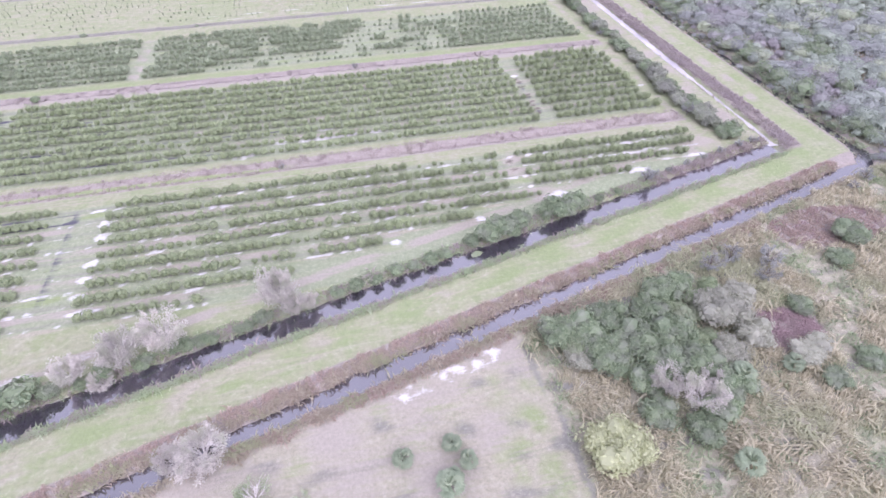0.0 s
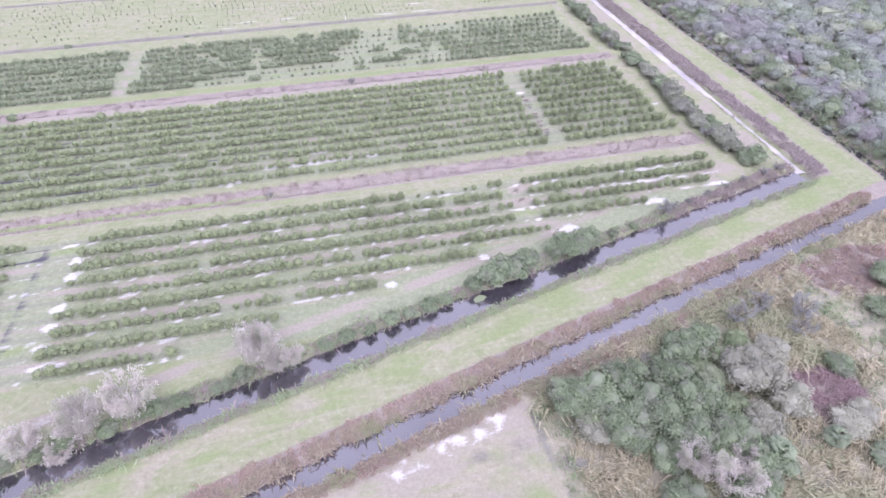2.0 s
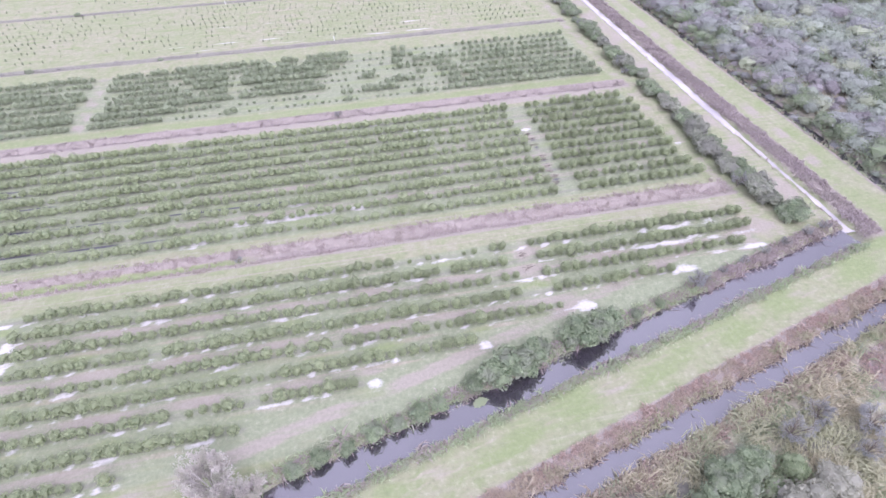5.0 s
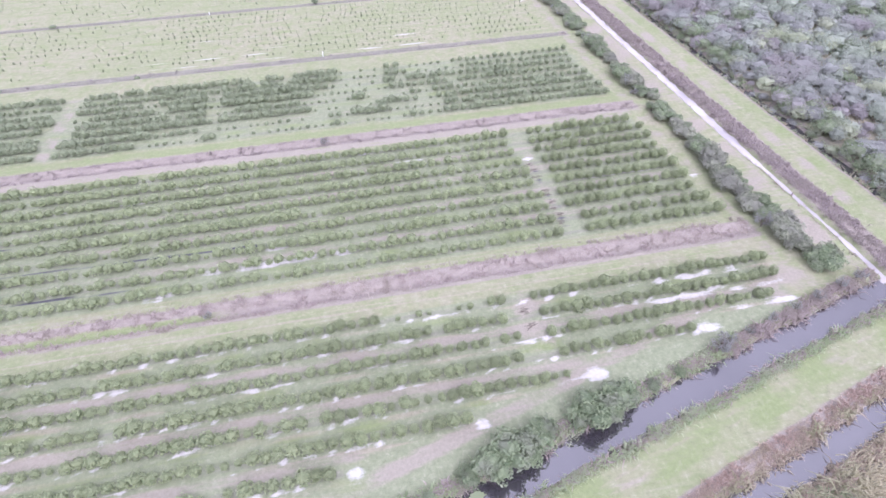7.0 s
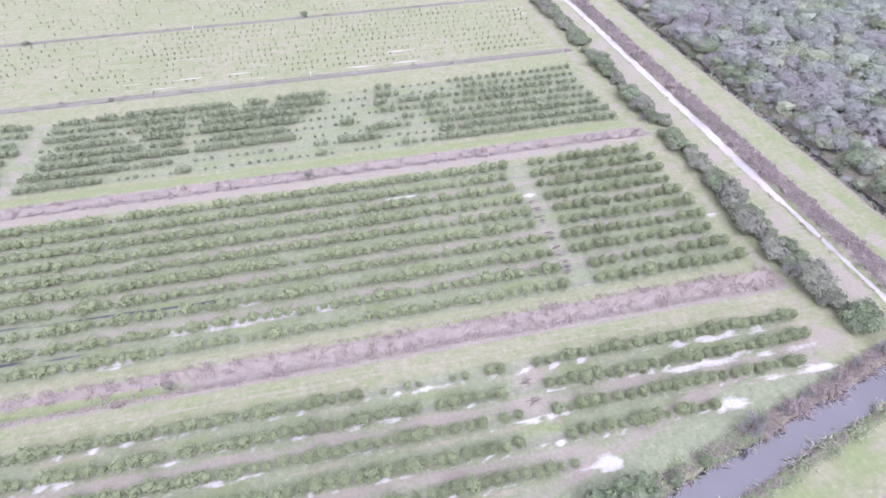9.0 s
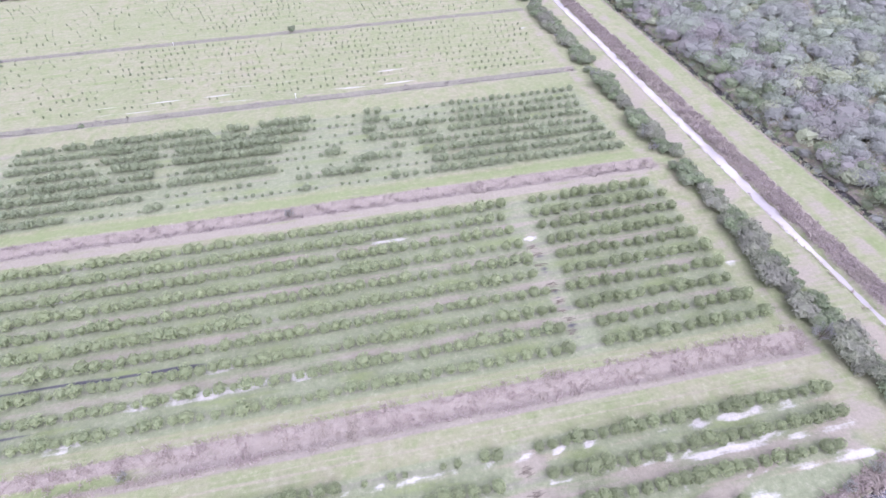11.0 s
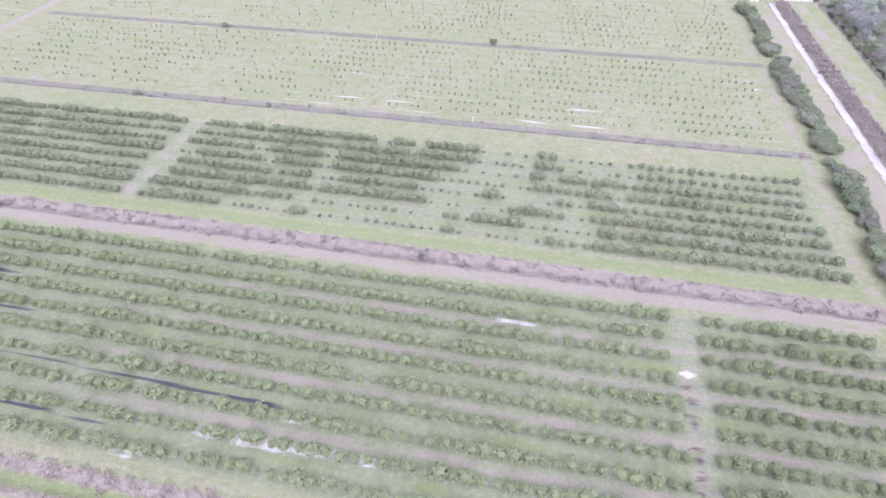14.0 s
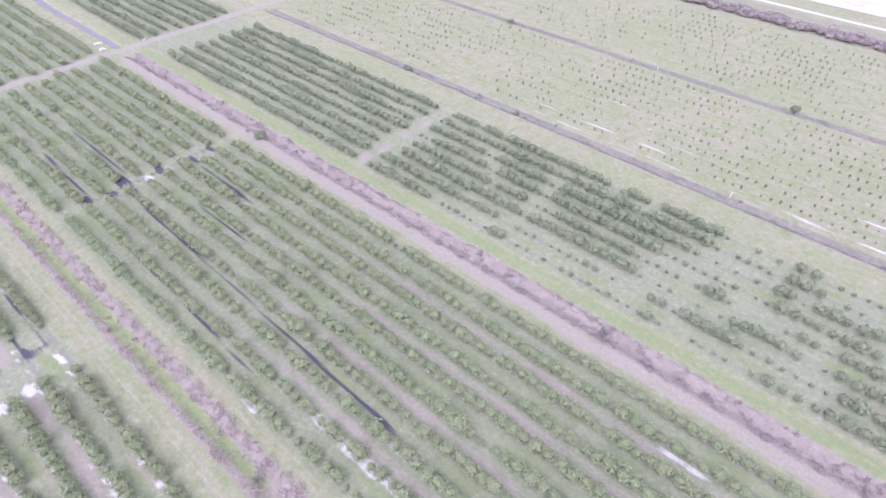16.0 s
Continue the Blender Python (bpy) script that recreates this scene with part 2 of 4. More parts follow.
def tufts(C, N, size, seed, narrow=0.6):
    """Bent leaf sprays (two triangles each) at C, facing about N."""
    r = np.random.default_rng(seed)
    n = len(C)
    N = N + r.normal(size=(n, 3)) * 0.55
    N /= np.linalg.norm(N, axis=1)[:, None]
    A = np.cross(N, r.normal(size=(n, 3)))
    A /= np.linalg.norm(A, axis=1)[:, None]
    B = np.cross(N, A)
    s = (size * r.uniform(0.6, 1.35, n))[:, None]
    V = np.stack([C - A * s, C - B * s * narrow + N * s * 0.25, C + A * s, C + B * s * narrow + N * s * 0.25], 1).reshape(-1, 3)
    i = np.arange(n)[:, None] * 4
    F = np.concatenate([i + [0, 1, 2], i + [0, 2, 3]])
    return V, F


def crown(seed, rx, rz, height, leaves, size, rough=0.35, core=0.8, low=-0.75, level=1, near=0.82, far=1.08):
    """A leafy crown: an uneven core under a shell of leaf sprays, centred at the height given."""
    r = np.random.default_rng(seed)
    D = r.normal(size=(leaves, 3))
    D[:, 2] = np.where(D[:, 2] < 0, D[:, 2] * 0.6, D[:, 2])
    D /= np.linalg.norm(D, axis=1)[:, None]
    D = D[D[:, 2] > low]
    k = lumps(D, seed, rough) * r.uniform(near, far, len(D))
    C = D * k[:, None] * (rx, rx, rz) + (0, 0, height)
    sprays = tufts(C, D + (0, 0, 0.6), size, seed + 1)
    V, F = ICO[level]
    inner = V * (lumps(V, seed, rough) * core * r.uniform(0.9, 1.05, len(V)))[:, None] * (rx, rx, rz) + (0, 0, height)
    return joined([(inner, F), sprays])


def tube(points, radii, sides=5):
    """A tapered limb through the points."""
    P, V, F = np.asarray(points, float), [], []
    for i, p in enumerate(P):
        d = P[min(i + 1, len(P) - 1)] - P[max(i - 1, 0)]
        d /= np.linalg.norm(d) + 1e-9
        a = np.cross(d, (0.3, 0.9, 0.1))
        a /= np.linalg.norm(a)
        b = np.cross(d, a)
        for j in range(sides):
            w = 2 * math.pi * j / sides
            V.append(p + radii[i] * (math.cos(w) * a + math.sin(w) * b))
    for i in range(len(P) - 1):
        for j in range(sides):
            q = (i * sides + j, i * sides + (j + 1) % sides, (i + 1) * sides + (j + 1) % sides, (i + 1) * sides + j)
            F += [(q[0], q[1], q[2]), (q[0], q[2], q[3])]
    return np.array(V), np.array(F)


def stems(seed, reach, top, count, thick, sides=5):
    """A short bole that forks into limbs."""
    r = np.random.default_rng(seed)
    out = [tube([(0, 0, -0.2), (0.02, 0.01, top * 0.18), (0.05, 0.0, top * 0.36)], [thick * 1.3, thick, thick * 0.85], sides)]
    for i in range(count):
        w = 2 * math.pi * (i + r.uniform(-0.3, 0.3)) / count
        e = reach * r.uniform(0.5, 0.95)
        h = top * r.uniform(0.65, 0.95)
        out.append(tube([(0.03, 0, top * 0.3), (e * 0.45 * math.cos(w), e * 0.45 * math.sin(w), top * 0.3 + (h - top * 0.3) * 0.6), (e * math.cos(w), e * math.sin(w), h)],
                        [thick * 0.7, thick * 0.4, thick * 0.12], sides))
    return joined(out)


def blades(seed, count, length, width, lean, spread, fan=None):
    """A tuft of bent grass blades (three triangles each)."""
    r = np.random.default_rng(seed)
    V, F = [], []
    for i in range(count):
        w, l = r.uniform(0, 2 * math.pi) if fan is None else r.normal() * fan, length * r.uniform(0.6, 1.2)
        o = np.array([r.normal() * spread, r.normal() * spread, -0.05])
        d, s = np.array([math.cos(w), math.sin(w), 0]), np.array([-math.sin(w), math.cos(w), 0]) * width
        k = lean * r.uniform(0.4, 1.3)
        mid, tip = o + d * l * 0.35 * k + (0, 0, l * 0.6), o + d * l * k + (0, 0, l * max(0.25, 0.95 - 0.5 * k))
        n = len(V)
        V += [o - s, o + s, mid - s, mid + s, tip]
        F += [(n, n + 1, n + 3), (n, n + 3, n + 2), (n + 2, n + 3, n + 4)]
    return np.array(V), np.array(F)


def stuff(name, label, category, variants, places, sizes, mat, group="", turns=None):
    places = np.asarray(places, float)
    n = len(places)
    V, F = scattered(variants, places, RNG.uniform(0, 2 * math.pi, n) if turns is None else turns, np.asarray(sizes, float), RNG.integers(0, len(variants), n))
    return tagged(part(name, (V, F), mat), label, category, group, "stuff")


# ---- the plan ----
EAST, WEST = 119.0, -205.0
DITCHES = ((162.6, 3.0), (233.2, 2.6), (300.4, 1.7), (367.2, 1.4))
CANAL_A = ((-260, 28.2), (139.5, 136.5))
CANAL_B = ((-260, 0.1), (152, 119.0), (160.5, 120.5), (164.8, 127), (164.8, 446))
CANAL_N = ((140.8, 135), (140.8, 446))
ROW = 5.7
BLOCKS = {"south": (151.4, -1, 9), "middle": (171.4, 1, 10), "north": (243.7, 1, 8), "young": (308.6, 1, 10), "far": (374.0, 1, 12)}

SOUTH_ENDS = (117.5, 116.5, 111.5, 88.5, 57.5, 34.5, 8.0, -16, -38)


def line_y(x, edge):
    """Height on the plan of the lines that run beside the slanting canals."""
    return edge + 0.271 * x


def away(X, Y, line):
    """Distance from a polyline."""
    out = np.full(np.shape(X), 1e9)
    for (ax, ay), (bx, by) in zip(line, line[1:]):
        dx, dy = bx - ax, by - ay
        k = np.clip(((X - ax) * dx + (Y - ay) * dy) / (dx * dx + dy * dy), 0, 1)
        out = np.minimum(out, np.hypot(X - ax - k * dx, Y - ay - k * dy))
    return out


def step(v, lo, hi):
    k = np.clip((v - lo) / (hi - lo), 0, 1)
    return k * k * (3 - 2 * k)


def band(v, lo, hi, soft):
    return step(v, lo - soft, lo + soft) * (1 - step(v, hi - soft, hi + soft))


def wave(X, Y, size, seed):
    """Cheap smooth noise between -1 and 1."""
    r = np.random.default_rng(seed)
    out = 0
    for i in range(6):
        a, f = r.uniform(0, 2 * math.pi), r.uniform(0.6, 1.7) / size
        out = out + np.sin((X * math.cos(a) + Y * math.sin(a)) * f * 2 * math.pi + r.uniform(0, 6.28))
    return out / 3.2


def height(X, Y):
    z = 0.06 * wave(X, Y, 40, 3)
    a = away(X, Y, CANAL_A) + 0.5 * wave(X, Y, 9, 5)
    z = np.minimum(z, -2.2 + 2.2 * step(a, 1.7, 4.5))
    b = away(X, Y, CANAL_B) + 0.45 * wave(X, Y, 8, 6) + 0.9 * band(Y, 130, 460, 3) + 0.5 * step(-X, 5, 25)
    z = np.minimum(z, -2.2 + 2.2 * step(b, 1.25, 3.8))
    n = away(X, Y, CANAL_N) + 0.25 * wave(X, Y, 10, 8) + 0.9 * (1 - step(Y, 170, 215))
    z = np.minimum(z, -2.0 + 2.0 * step(n, 0.5, 2.8))
    inside = (1 - step(X, 120, 122)) * step(X, -400, -399)
    for y, w in DITCHES:
        d = np.abs(Y - y + 0.4 * wave(X, Y, 25, int(y)))
        z = np.minimum(z, z + inside * (1 - np.exp(-((X + 210) / 4.5) ** 2)) * (-0.9 + 0.9 * step(d, 0.3, w)))
    return z

# ---- ground ----
def axis(lo, hi, pitch, far):
    inner = np.arange(lo, hi + pitch, pitch)
    out = np.array(far)
    return np.concatenate([lo - out[::-1], inner, inner[-1] + out])


def covers(X, Y):
    """How much of each soil and cover, with some painted light, lies at each place of the plan."""
    zero = np.zeros_like(X)
    lush, straw, litter, dirt, sand_or_sheen, mud, grove, dry, dark = (zero.copy() for _ in range(9))
    field = (1 - step(X, 119, 121)) * step(Y - line_y(X, 104), -1, 1)
    w1, w2, w3 = wave(X, Y, 7, 21), wave(X, Y, 18, 22), wave(X * 0.25, Y, 5, 23)
    a, b, n = away(X, Y, CANAL_A), away(X, Y, CANAL_B), away(X, Y, CANAL_N)
    # strips between the rows: furrows stay green, bed tops are trodden soil
    for name, (y0, way, rows) in BLOCKS.items():
        lo, hi = sorted((y0, y0 + way * ROW * (rows - 1)))
        thick = {"south": 0.8, "middle": 0.95, "north": 0.7, "young": 0.06, "far": 0.04}[name]
        grove = np.maximum(grove, band(Y, lo - 2, hi + 2, 1.2) * field * (1 - step(X, 112, 118)) * (thick + 0.15 * w2))
        strong = {"south": 0.62, "middle": 0.55, "north": 0.3, "young": 0.2, "far": 0.15}[name]
        for i in range(rows - 1):
            y = y0 + way * ROW * (i + 0.5)
            last = SOUTH_ENDS[i + 1] + 4 if name == "south" else 116
            bed = (1 - step(X, last - 3, last + 3)) * band(Y, y - 1.5, y + 1.5, 0.8) * field * (1 - step(X, 112, 118))
            if i % 2:
                dirt = np.maximum(dirt, bed * (strong + 0.16 * w3) * (0.45 + 0.55 * step(X, -80, -25) if name == "middle" else 1.0))
            else:
                lush = np.maximum(lush, bed * (0.35 + 0.3 * w2))
        for i in range(rows):
            y = y0 + way * ROW * i
            last = SOUTH_ENDS[i] if name == "south" else 116
            under = (1 - step(X, last - 1, last + 2)) * band(Y, y - 1.0, y + 1.0, 0.5) * field * (1 - step(X, 113, 118))
            litter = np.maximum(litter, under * {"south": 0.5, "middle": 0.5, "north": 0.42}.get(name, 0.16))
            if name == "south":
                sand_or_sheen = np.maximum(sand_or_sheen, (1 - step(X, last - 1, last + 2)) * band(Y, y - 1.9, y - 0.3, 0.5) * field * np.clip(0.2 + 0.25 * w2 + 0.55 * wave(X, Y, 3.4, 24 + i), 0, 0.85))
                dry = np.maximum(dry, (1 - step(X, last - 1, last + 2)) * band(Y, y - 2.8, y - 1.2, 0.6) * field * np.clip(0.4 + 0.5 * w3, 0, 1))
                # sky sheen on wet furrows, painted in with the pale sand colour
                bright = {0: (84, 108), 1: (80, 116), 2: (96, 117)}.get(i)
                if bright:
                    sand_or_sheen = np.maximum(sand_or_sheen, band(Y, y - 2.8, y - 1.3, 0.4) * band(X, *bright, 3) * (0.52 + 0.45 * w1))
    for y, y2, x0, x1, w in ((178.0, 175.0, -126, -42, 0.35), (180.4, 179.6, -158, -118, 0.4), (188.6, 184.8, -134, -6, 0.42), (190.0, 189.2, -142, -118, 1.0), (192.2, 191.8, -166, -122, 0.4),
                         (209.2, 208.6, -115, -84, 0.45), (206.4, 205.6, -113, -78, 0.35), (198.0, 198.2, -98, -74, 0.3), (205.4, 207.1, -163, -126, 0.4), (200.2, 200.6, -146, -116, 0.4),
                         (150.2, 150.2, -104, -79, 0.4), (146.0, 146.0, -130, -79, 0.4)):
        mid = y + (y2 - y) * np.clip((X - x0) / (x1 - x0), 0, 1)
        mud = np.maximum(mud, band(Y, mid - w, mid + w, 0.4) * band(X, x0, x1, 6) * (0.88 + 0.35 * w3))
    for x, y, rx, ry in ((-124, 189.3, 9, 1.7), (-120.2, 184.7, 2.4, 1.4), (-121.2, 199.7, 2.4, 1.2), (-120.6, 206.3, 2.2, 1.3), (-119, 209.6, 3, 0.9), (-120.4, 216.3, 2.0, 0.9), (-123, 178.5, 3, 1.2), (-80, 146.2, 2.2, 1.0)):
        mud = np.maximum(mud, (1 - step(((X - x) / rx) ** 2 + ((Y - y) / ry) ** 2, 0.3, 1.6)) * (1.0 + 0.3 * w1))
    for x, y0, y1, k in ((-121.0, 176, 216, 0.42), (-79.0, 112, 152, 0.52)):
        mud = np.maximum(mud, band(X, x - 1.2, x + 1.2, 0.8) * band(Y, y0, y1, 2) * (k + 0.12 * w1))
    mud = np.maximum(mud, band(X, 70.5, 73.5, 0.8) * band(Y, 173, 207, 2) * (0.25 + 0.45 * wave(X * 0.3, Y, 2.4, 31)))
    dirt = np.maximum(dirt, band(X, 70, 75, 1) * band(Y, 169, 226, 2) * (0.34 + 0.3 * w1))
    dirt = np.maximum(dirt, band(X, 48, 56, 1) * band(Y, 132, 154, 2) * (0.4 + 0.4 * w1))
    dirt = np.maximum(dirt, band(X, -84, -78.5, 1) * band(Y, 241, 286, 2) * (0.5 + 0.3 * w1))
    # bright sandy spots
    for x, y, rx, ry in ((-70, 143.2, 1.9, 1.3), (-70, 137.2, 1.9, 1.3), (-70, 126.1, 1.9, 1.3), (-70, 120.2, 1.9, 1.3), (-70, 113.9, 2.0, 1.2), (-67.5, 108.2, 4, 1.0),
                         (10.0, 116.0, 1.7, 2.2), (61, 127.8, 2.8, 1.8), (35.4, 121.8, 1.3, 1.8), (90.5, 134.3, 3.2, 1.6), (117.5, 188.0, 1.5, 1.2), (116.5, 200.0, 1.5, 1.0), (118.2, 176, 1.5, 1.0),
                         (-8, 177.0, 15, 1.2), (8, 177.1, 9, 1.3), (-6, 182.8, 4, 0.9), (-31, 171.4, 2.2, 1.4), (-36, 171, 1.4, 1.2), (-21, 177, 5, 1.2), (-33.5, 170.6, 1.0, 1.6), (-119.9, 195.5, 2.0, 1.2), (72, 208, 1.6, 1.0), (36, 215.5, 5, 0.8), (20, 223, 4, 0.9), (113, 257, 2, 1.2), (114, 345, 2, 1)):
        e = ((X - x) / rx) ** 2 + ((Y - y) / ry) ** 2
        sand_or_sheen = np.maximum(sand_or_sheen, (1 - step(e, 0.1, 2.2)) * (0.9 if x < -60 else 0.58 + 0.4 * w1))
    for y, x0, x1 in ((194.0, 74, 112), (211.5, -75, -35), (305.9, -60, 60), (311.6, -75, 10), (317.3, -20, 60), (331.4, -50, -10)):
        sand_or_sheen = np.maximum(sand_or_sheen, band(Y, y - 0.6, y + 0.6, 0.4) * band(X, x0, x1, 6) * (0.36 + 0.3 * w3))
    # headlands, tracks beside the ditches and along the canal
    for y, w in DITCHES:
        bank = band(Y, y - w - 0.6, y + w + 0.5, 0.6) * band(X, WEST, EAST + 2, 1.5)
        if y < 290:
            straw = np.maximum(straw, bank * 0.95)
        else:
            litter = np.maximum(litter, bank * 0.95)
    west = 1 - step(X, -30, 0)
    lush = np.maximum(lush, band(Y, 161.3, 163.6, 0.5) * west * 0.8)
    straw = straw * (1 - band(Y, 159.6, 163.8, 0.5) * west * 0.85)
    for o in (167.7, 168.9, 157.2, 156.0):
        dry = np.maximum(dry, band(Y, o - 0.25, o + 0.25, 0.3) * band(X, WEST, 114, 3) * 0.75)
    # distant haze painted as paler ground over the northern blocks
    dry = np.maximum(dry, step(Y, 300, 306) * field * (0.15 + 0.25 * w2))
    for y0, y1, k in ((159.4, 160.9, 0.8), (226.8, 230.4, 0.85), (297.2, 298.4, 0.4), (302.6, 304.2, 0.3), (237, 238, 0.2)):
        dirt = np.maximum(dirt, band(Y, y0, y1, 0.5) * band(X, WEST, 116, 2) * (k + 0.35 * w3))
    for y0, y1, k in ((236.5, 241, 0.6), (287, 297, 0.32), (168, 169.5, 0.5)):
        lush = np.maximum(lush, band(Y, y0, y1, 1) * band(X, WEST, 117, 2) * k)
    dirt = np.maximum(dirt, band(X, -213.5, -208.5, 0.8) * band(Y, 90, 440, 4) * 0.8)
    dirt = np.maximum(dirt, band(X, 116.5, 120.5, 1) * band(Y, 150, 440, 3) * (0.45 + 0.3 * w1))
    track = Y - line_y(X, 111.2) - 0.035 * X * step(X, 0, 100)
    dirt = np.maximum(dirt, band(track, -1.7, 2.0, 1.0) * (1 - step(X, 118, 124)) * (0.72 + 0.3 * w2))
    sand_or_sheen = np.maximum(sand_or_sheen, band(track, -1.0, 1.5, 0.8) * band(X, -100, -56, 5) * (0.45 + 0.3 * w1))
    dirt = np.maximum(dirt, band(X, 106, 124, 3) * band(Y - line_y(X, 107), 0, 9, 2) * (0.6 + 0.3 * w1))
    dirt = np.maximum(dirt, band(X, 129, 138, 1.2) * band(Y, 144, 440, 3) * (0.5 + 0.35 * w2))
    # levee: turf on top, straw and litter down to the southern canal
    side = band(Y - (76 + 0.29 * X), 1.0, 6.0, 0.8) * (1 - step(X, 158, 162))
    lush = np.maximum(lush, band(Y - line_y(X, 80.0), 6, 14.5, 1) * (1 - step(X, 146, 150)) * (0.42 + 0.35 * w2))
    dirt = np.maximum(dirt, band(Y - line_y(X, 80.0), 7.6, 11.5, 1.2) * (0.14 + 0.25 * w3) * (1 - step(X, 148, 152)))
    lush = np.maximum(lush, band(X, 148.5, 162, 1.2) * band(Y, 122, 446, 3) * (0.32 + 0.3 * w2))
    dirt = np.maximum(dirt, band(X, 150, 155.5, 1.5) * band(Y, 165, 446, 8) * (0.45 + 0.4 * w2))
    straw = np.maximum(straw, side * 0.85)
    straw = np.maximum(straw, band(X, 142.5, 148.6, 0.6) * band(Y, 134, 446, 2) * 0.95)
    straw = np.maximum(straw, band(b, 0, 4.0, 0.8) * 0.95)
    litter = np.maximum(litter, (1 - step(a, 3.0, 3.8)) * 0.6)
    # bare sandy pasture south of the canals, scrub and woods beyond
    south = 76 + 0.29 * X - 3.0
    pasture = (1 - step(Y - south, -1, 1)) * (1 - step(X + (Y - 60) * 0.06, 32.6, 33.8))
    dirt = np.maximum(dirt, pasture * (0.5 + 0.25 * w2))
    lush = np.maximum(lush, pasture * band(X, 20, 33, 5) * (0.45 + 0.3 * w1) * (1 - step(Y, 66, 72)))
    dirt = dirt * (1 - pasture * band(X, 22, 33, 4) * (1 - step(Y, 62, 70)) * 0.5)
    sand_or_sheen = np.maximum(sand_or_sheen, pasture * band(Y - line_y(X, 67.5), -2.2, 2.2, 1.2) * band(X, 2, 28, 3) * (0.4 + 0.3 * w1 + 0.45 * wave(X, Y, 3.5, 44)))
    sand_or_sheen = np.maximum(sand_or_sheen, (1 - step(np.hypot(X - 8.5, Y - 42.5), 1.2, 2.4)) * 0.8)
    scrub = np.maximum((1 - step(Y - south, -1, 1)) * step(X + (Y - 60) * 0.06, 33, 34), step(X, 166.5, 168))
    litter = np.maximum(litter, scrub * (0.42 + 0.35 * w2))
    pinks = scrub * np.maximum(1 - step(np.hypot((X - 92) / 10, (Y - 67) / 7), 0.7, 1.2), 1 - step(np.hypot((X - 128) / 20, (Y - 96) / 9), 0.7, 1.2))
    straw = np.maximum(straw, pinks)
    dry = np.maximum(dry, pasture * (0.75 + 0.35 * wave(X, Y, 12, 41)))
    dry = np.maximum(dry, band(Y - line_y(X, 80.0), 5, 13, 1.5) * (1 - step(X, -20, 20)) * (0.5 + 0.4 * wave(X, Y, 14, 43)))
    # shadow line at the foot of the scrub, painted with the dark ground colours
    edge = X + (Y - 60) * 0.06
    litter = np.maximum(litter, band(edge, 33.2, 34.6, 0.5) * (1 - step(Y, 74, 78)) * 1.2)
    dark = np.maximum(dark, band(edge, 33.4, 34.4, 0.5) * (1 - step(Y, 74, 78)))
    dry = np.maximum(dry, scrub * (0.7 + 0.3 * w2))
    litter = litter * (1 - 0.6 * scrub)
    dark = np.maximum(dark, np.maximum(pasture, scrub) * (0.15 + 0.5 * wave(X, Y, 9, 42)))
    for o in (8.9, 10.9):
        dry = np.maximum(dry, band(Y - line_y(X, 80.0), o - 0.35, o + 0.35, 0.35) * (0.6 + 0.4 * w3) * (1 - step(X, 146, 152)))
    for o in (152.2, 154.2):
        dry = np.maximum(dry, band(X, o - 0.4, o + 0.4, 0.4) * band(Y, 140, 446, 4) * 0.7)
    # land north of the grove
    dirt = np.maximum(dirt, band(Y, 442, 447, 1.5) * band(X, -400, 165, 2) * 0.4)
    sand_or_sheen = np.maximum(sand_or_sheen, band(Y, 476.6, 479.6, 0.8) * band(X, -400, 300, 2) * 0.9)
    litter = np.maximum(litter, band(Y, 448, 473, 1) * 0.5 * band(X, -400, 400, 2))
    return np.stack([grove, dry, dark], -1), np.stack([lush, straw, litter], -1), np.stack([dirt, sand_or_sheen, mud], -1)


def ground():
    xs = axis(-345, 186, 1.5, (6, 20, 60, 160, 400, 1000, 2400, 4500))
    ys = axis(18, 500, 0.68, (6, 20, 60, 160, 400, 1000, 2400, 4500))
    X, Y = np.meshgrid(xs, ys)
    V = np.stack([X, Y, height(X, Y)], -1).reshape(-1, 3)
    w, h = len(xs), len(ys)
    i = (np.arange(h - 1)[:, None] * w + np.arange(w - 1)[None]).ravel()
    me = mesh_of("ground", V, np.stack([i, i + 1, i + w + 1, i + w], -1), M_GROUND, True)
    for name, values in zip(("base", "cover", "soil"), covers(X, Y)):
        rgba = np.concatenate([np.clip(values, 0, 1), np.ones((*X.shape, 1))], -1).astype(np.float32)
        me.attributes.new(name, "FLOAT_COLOR", "POINT").data.foreach_set("color", rgba.ravel())
    return tagged(new("ground", me), "flat grove land with pale grass, sandy soil and ditches", "ground", kind="structure")


ground()


def water(name, line, half, level, label, mat=None):
    """A flat sheet of water along a canal, a little wider than it shows between the banks."""
    bm = bmesh.new()
    rows = []
    for i, p in enumerate(line):
        q, o = Vector(line[min(i + 1, len(line) - 1)]), Vector(line[max(i - 1, 0)])
        d = (q - o).normalized()
        side = Vector((-d.y, d.x)) * half
        rows.append([bm.verts.new((p[0] + s * side.x, p[1] + s * side.y, level)) for s in (1, -1)])
    for a, b in zip(rows, rows[1:]):
        bm.faces.new((a[0], a[1], b[1], b[0]))
    return tagged(part(name, bm, mat or M_WATER), label, "water", kind="structure")


water("water_1", CANAL_A, 4.0, -1.0, "still lilac-grey canal water mirroring the sky")
water("water_2", CANAL_B, 3.2, -1.02, "still grey water of the narrow outer canal")
water("water_3", ((140.8, 138), (140.8, 446)), 2.3, -1.04, "milky water of a straight ditch, sky sheen painted into its colour", M_MILKY_SHEEN)
water("water_4", ((-400, 233.2), (-215, 233.2)), 1.8, -0.55, "bluish water in a grove ditch")
water("pond", ((-300, 640), (250, 640)), 145, 0.12, "pale pond beyond the grove", M_MILKY_SHEEN)

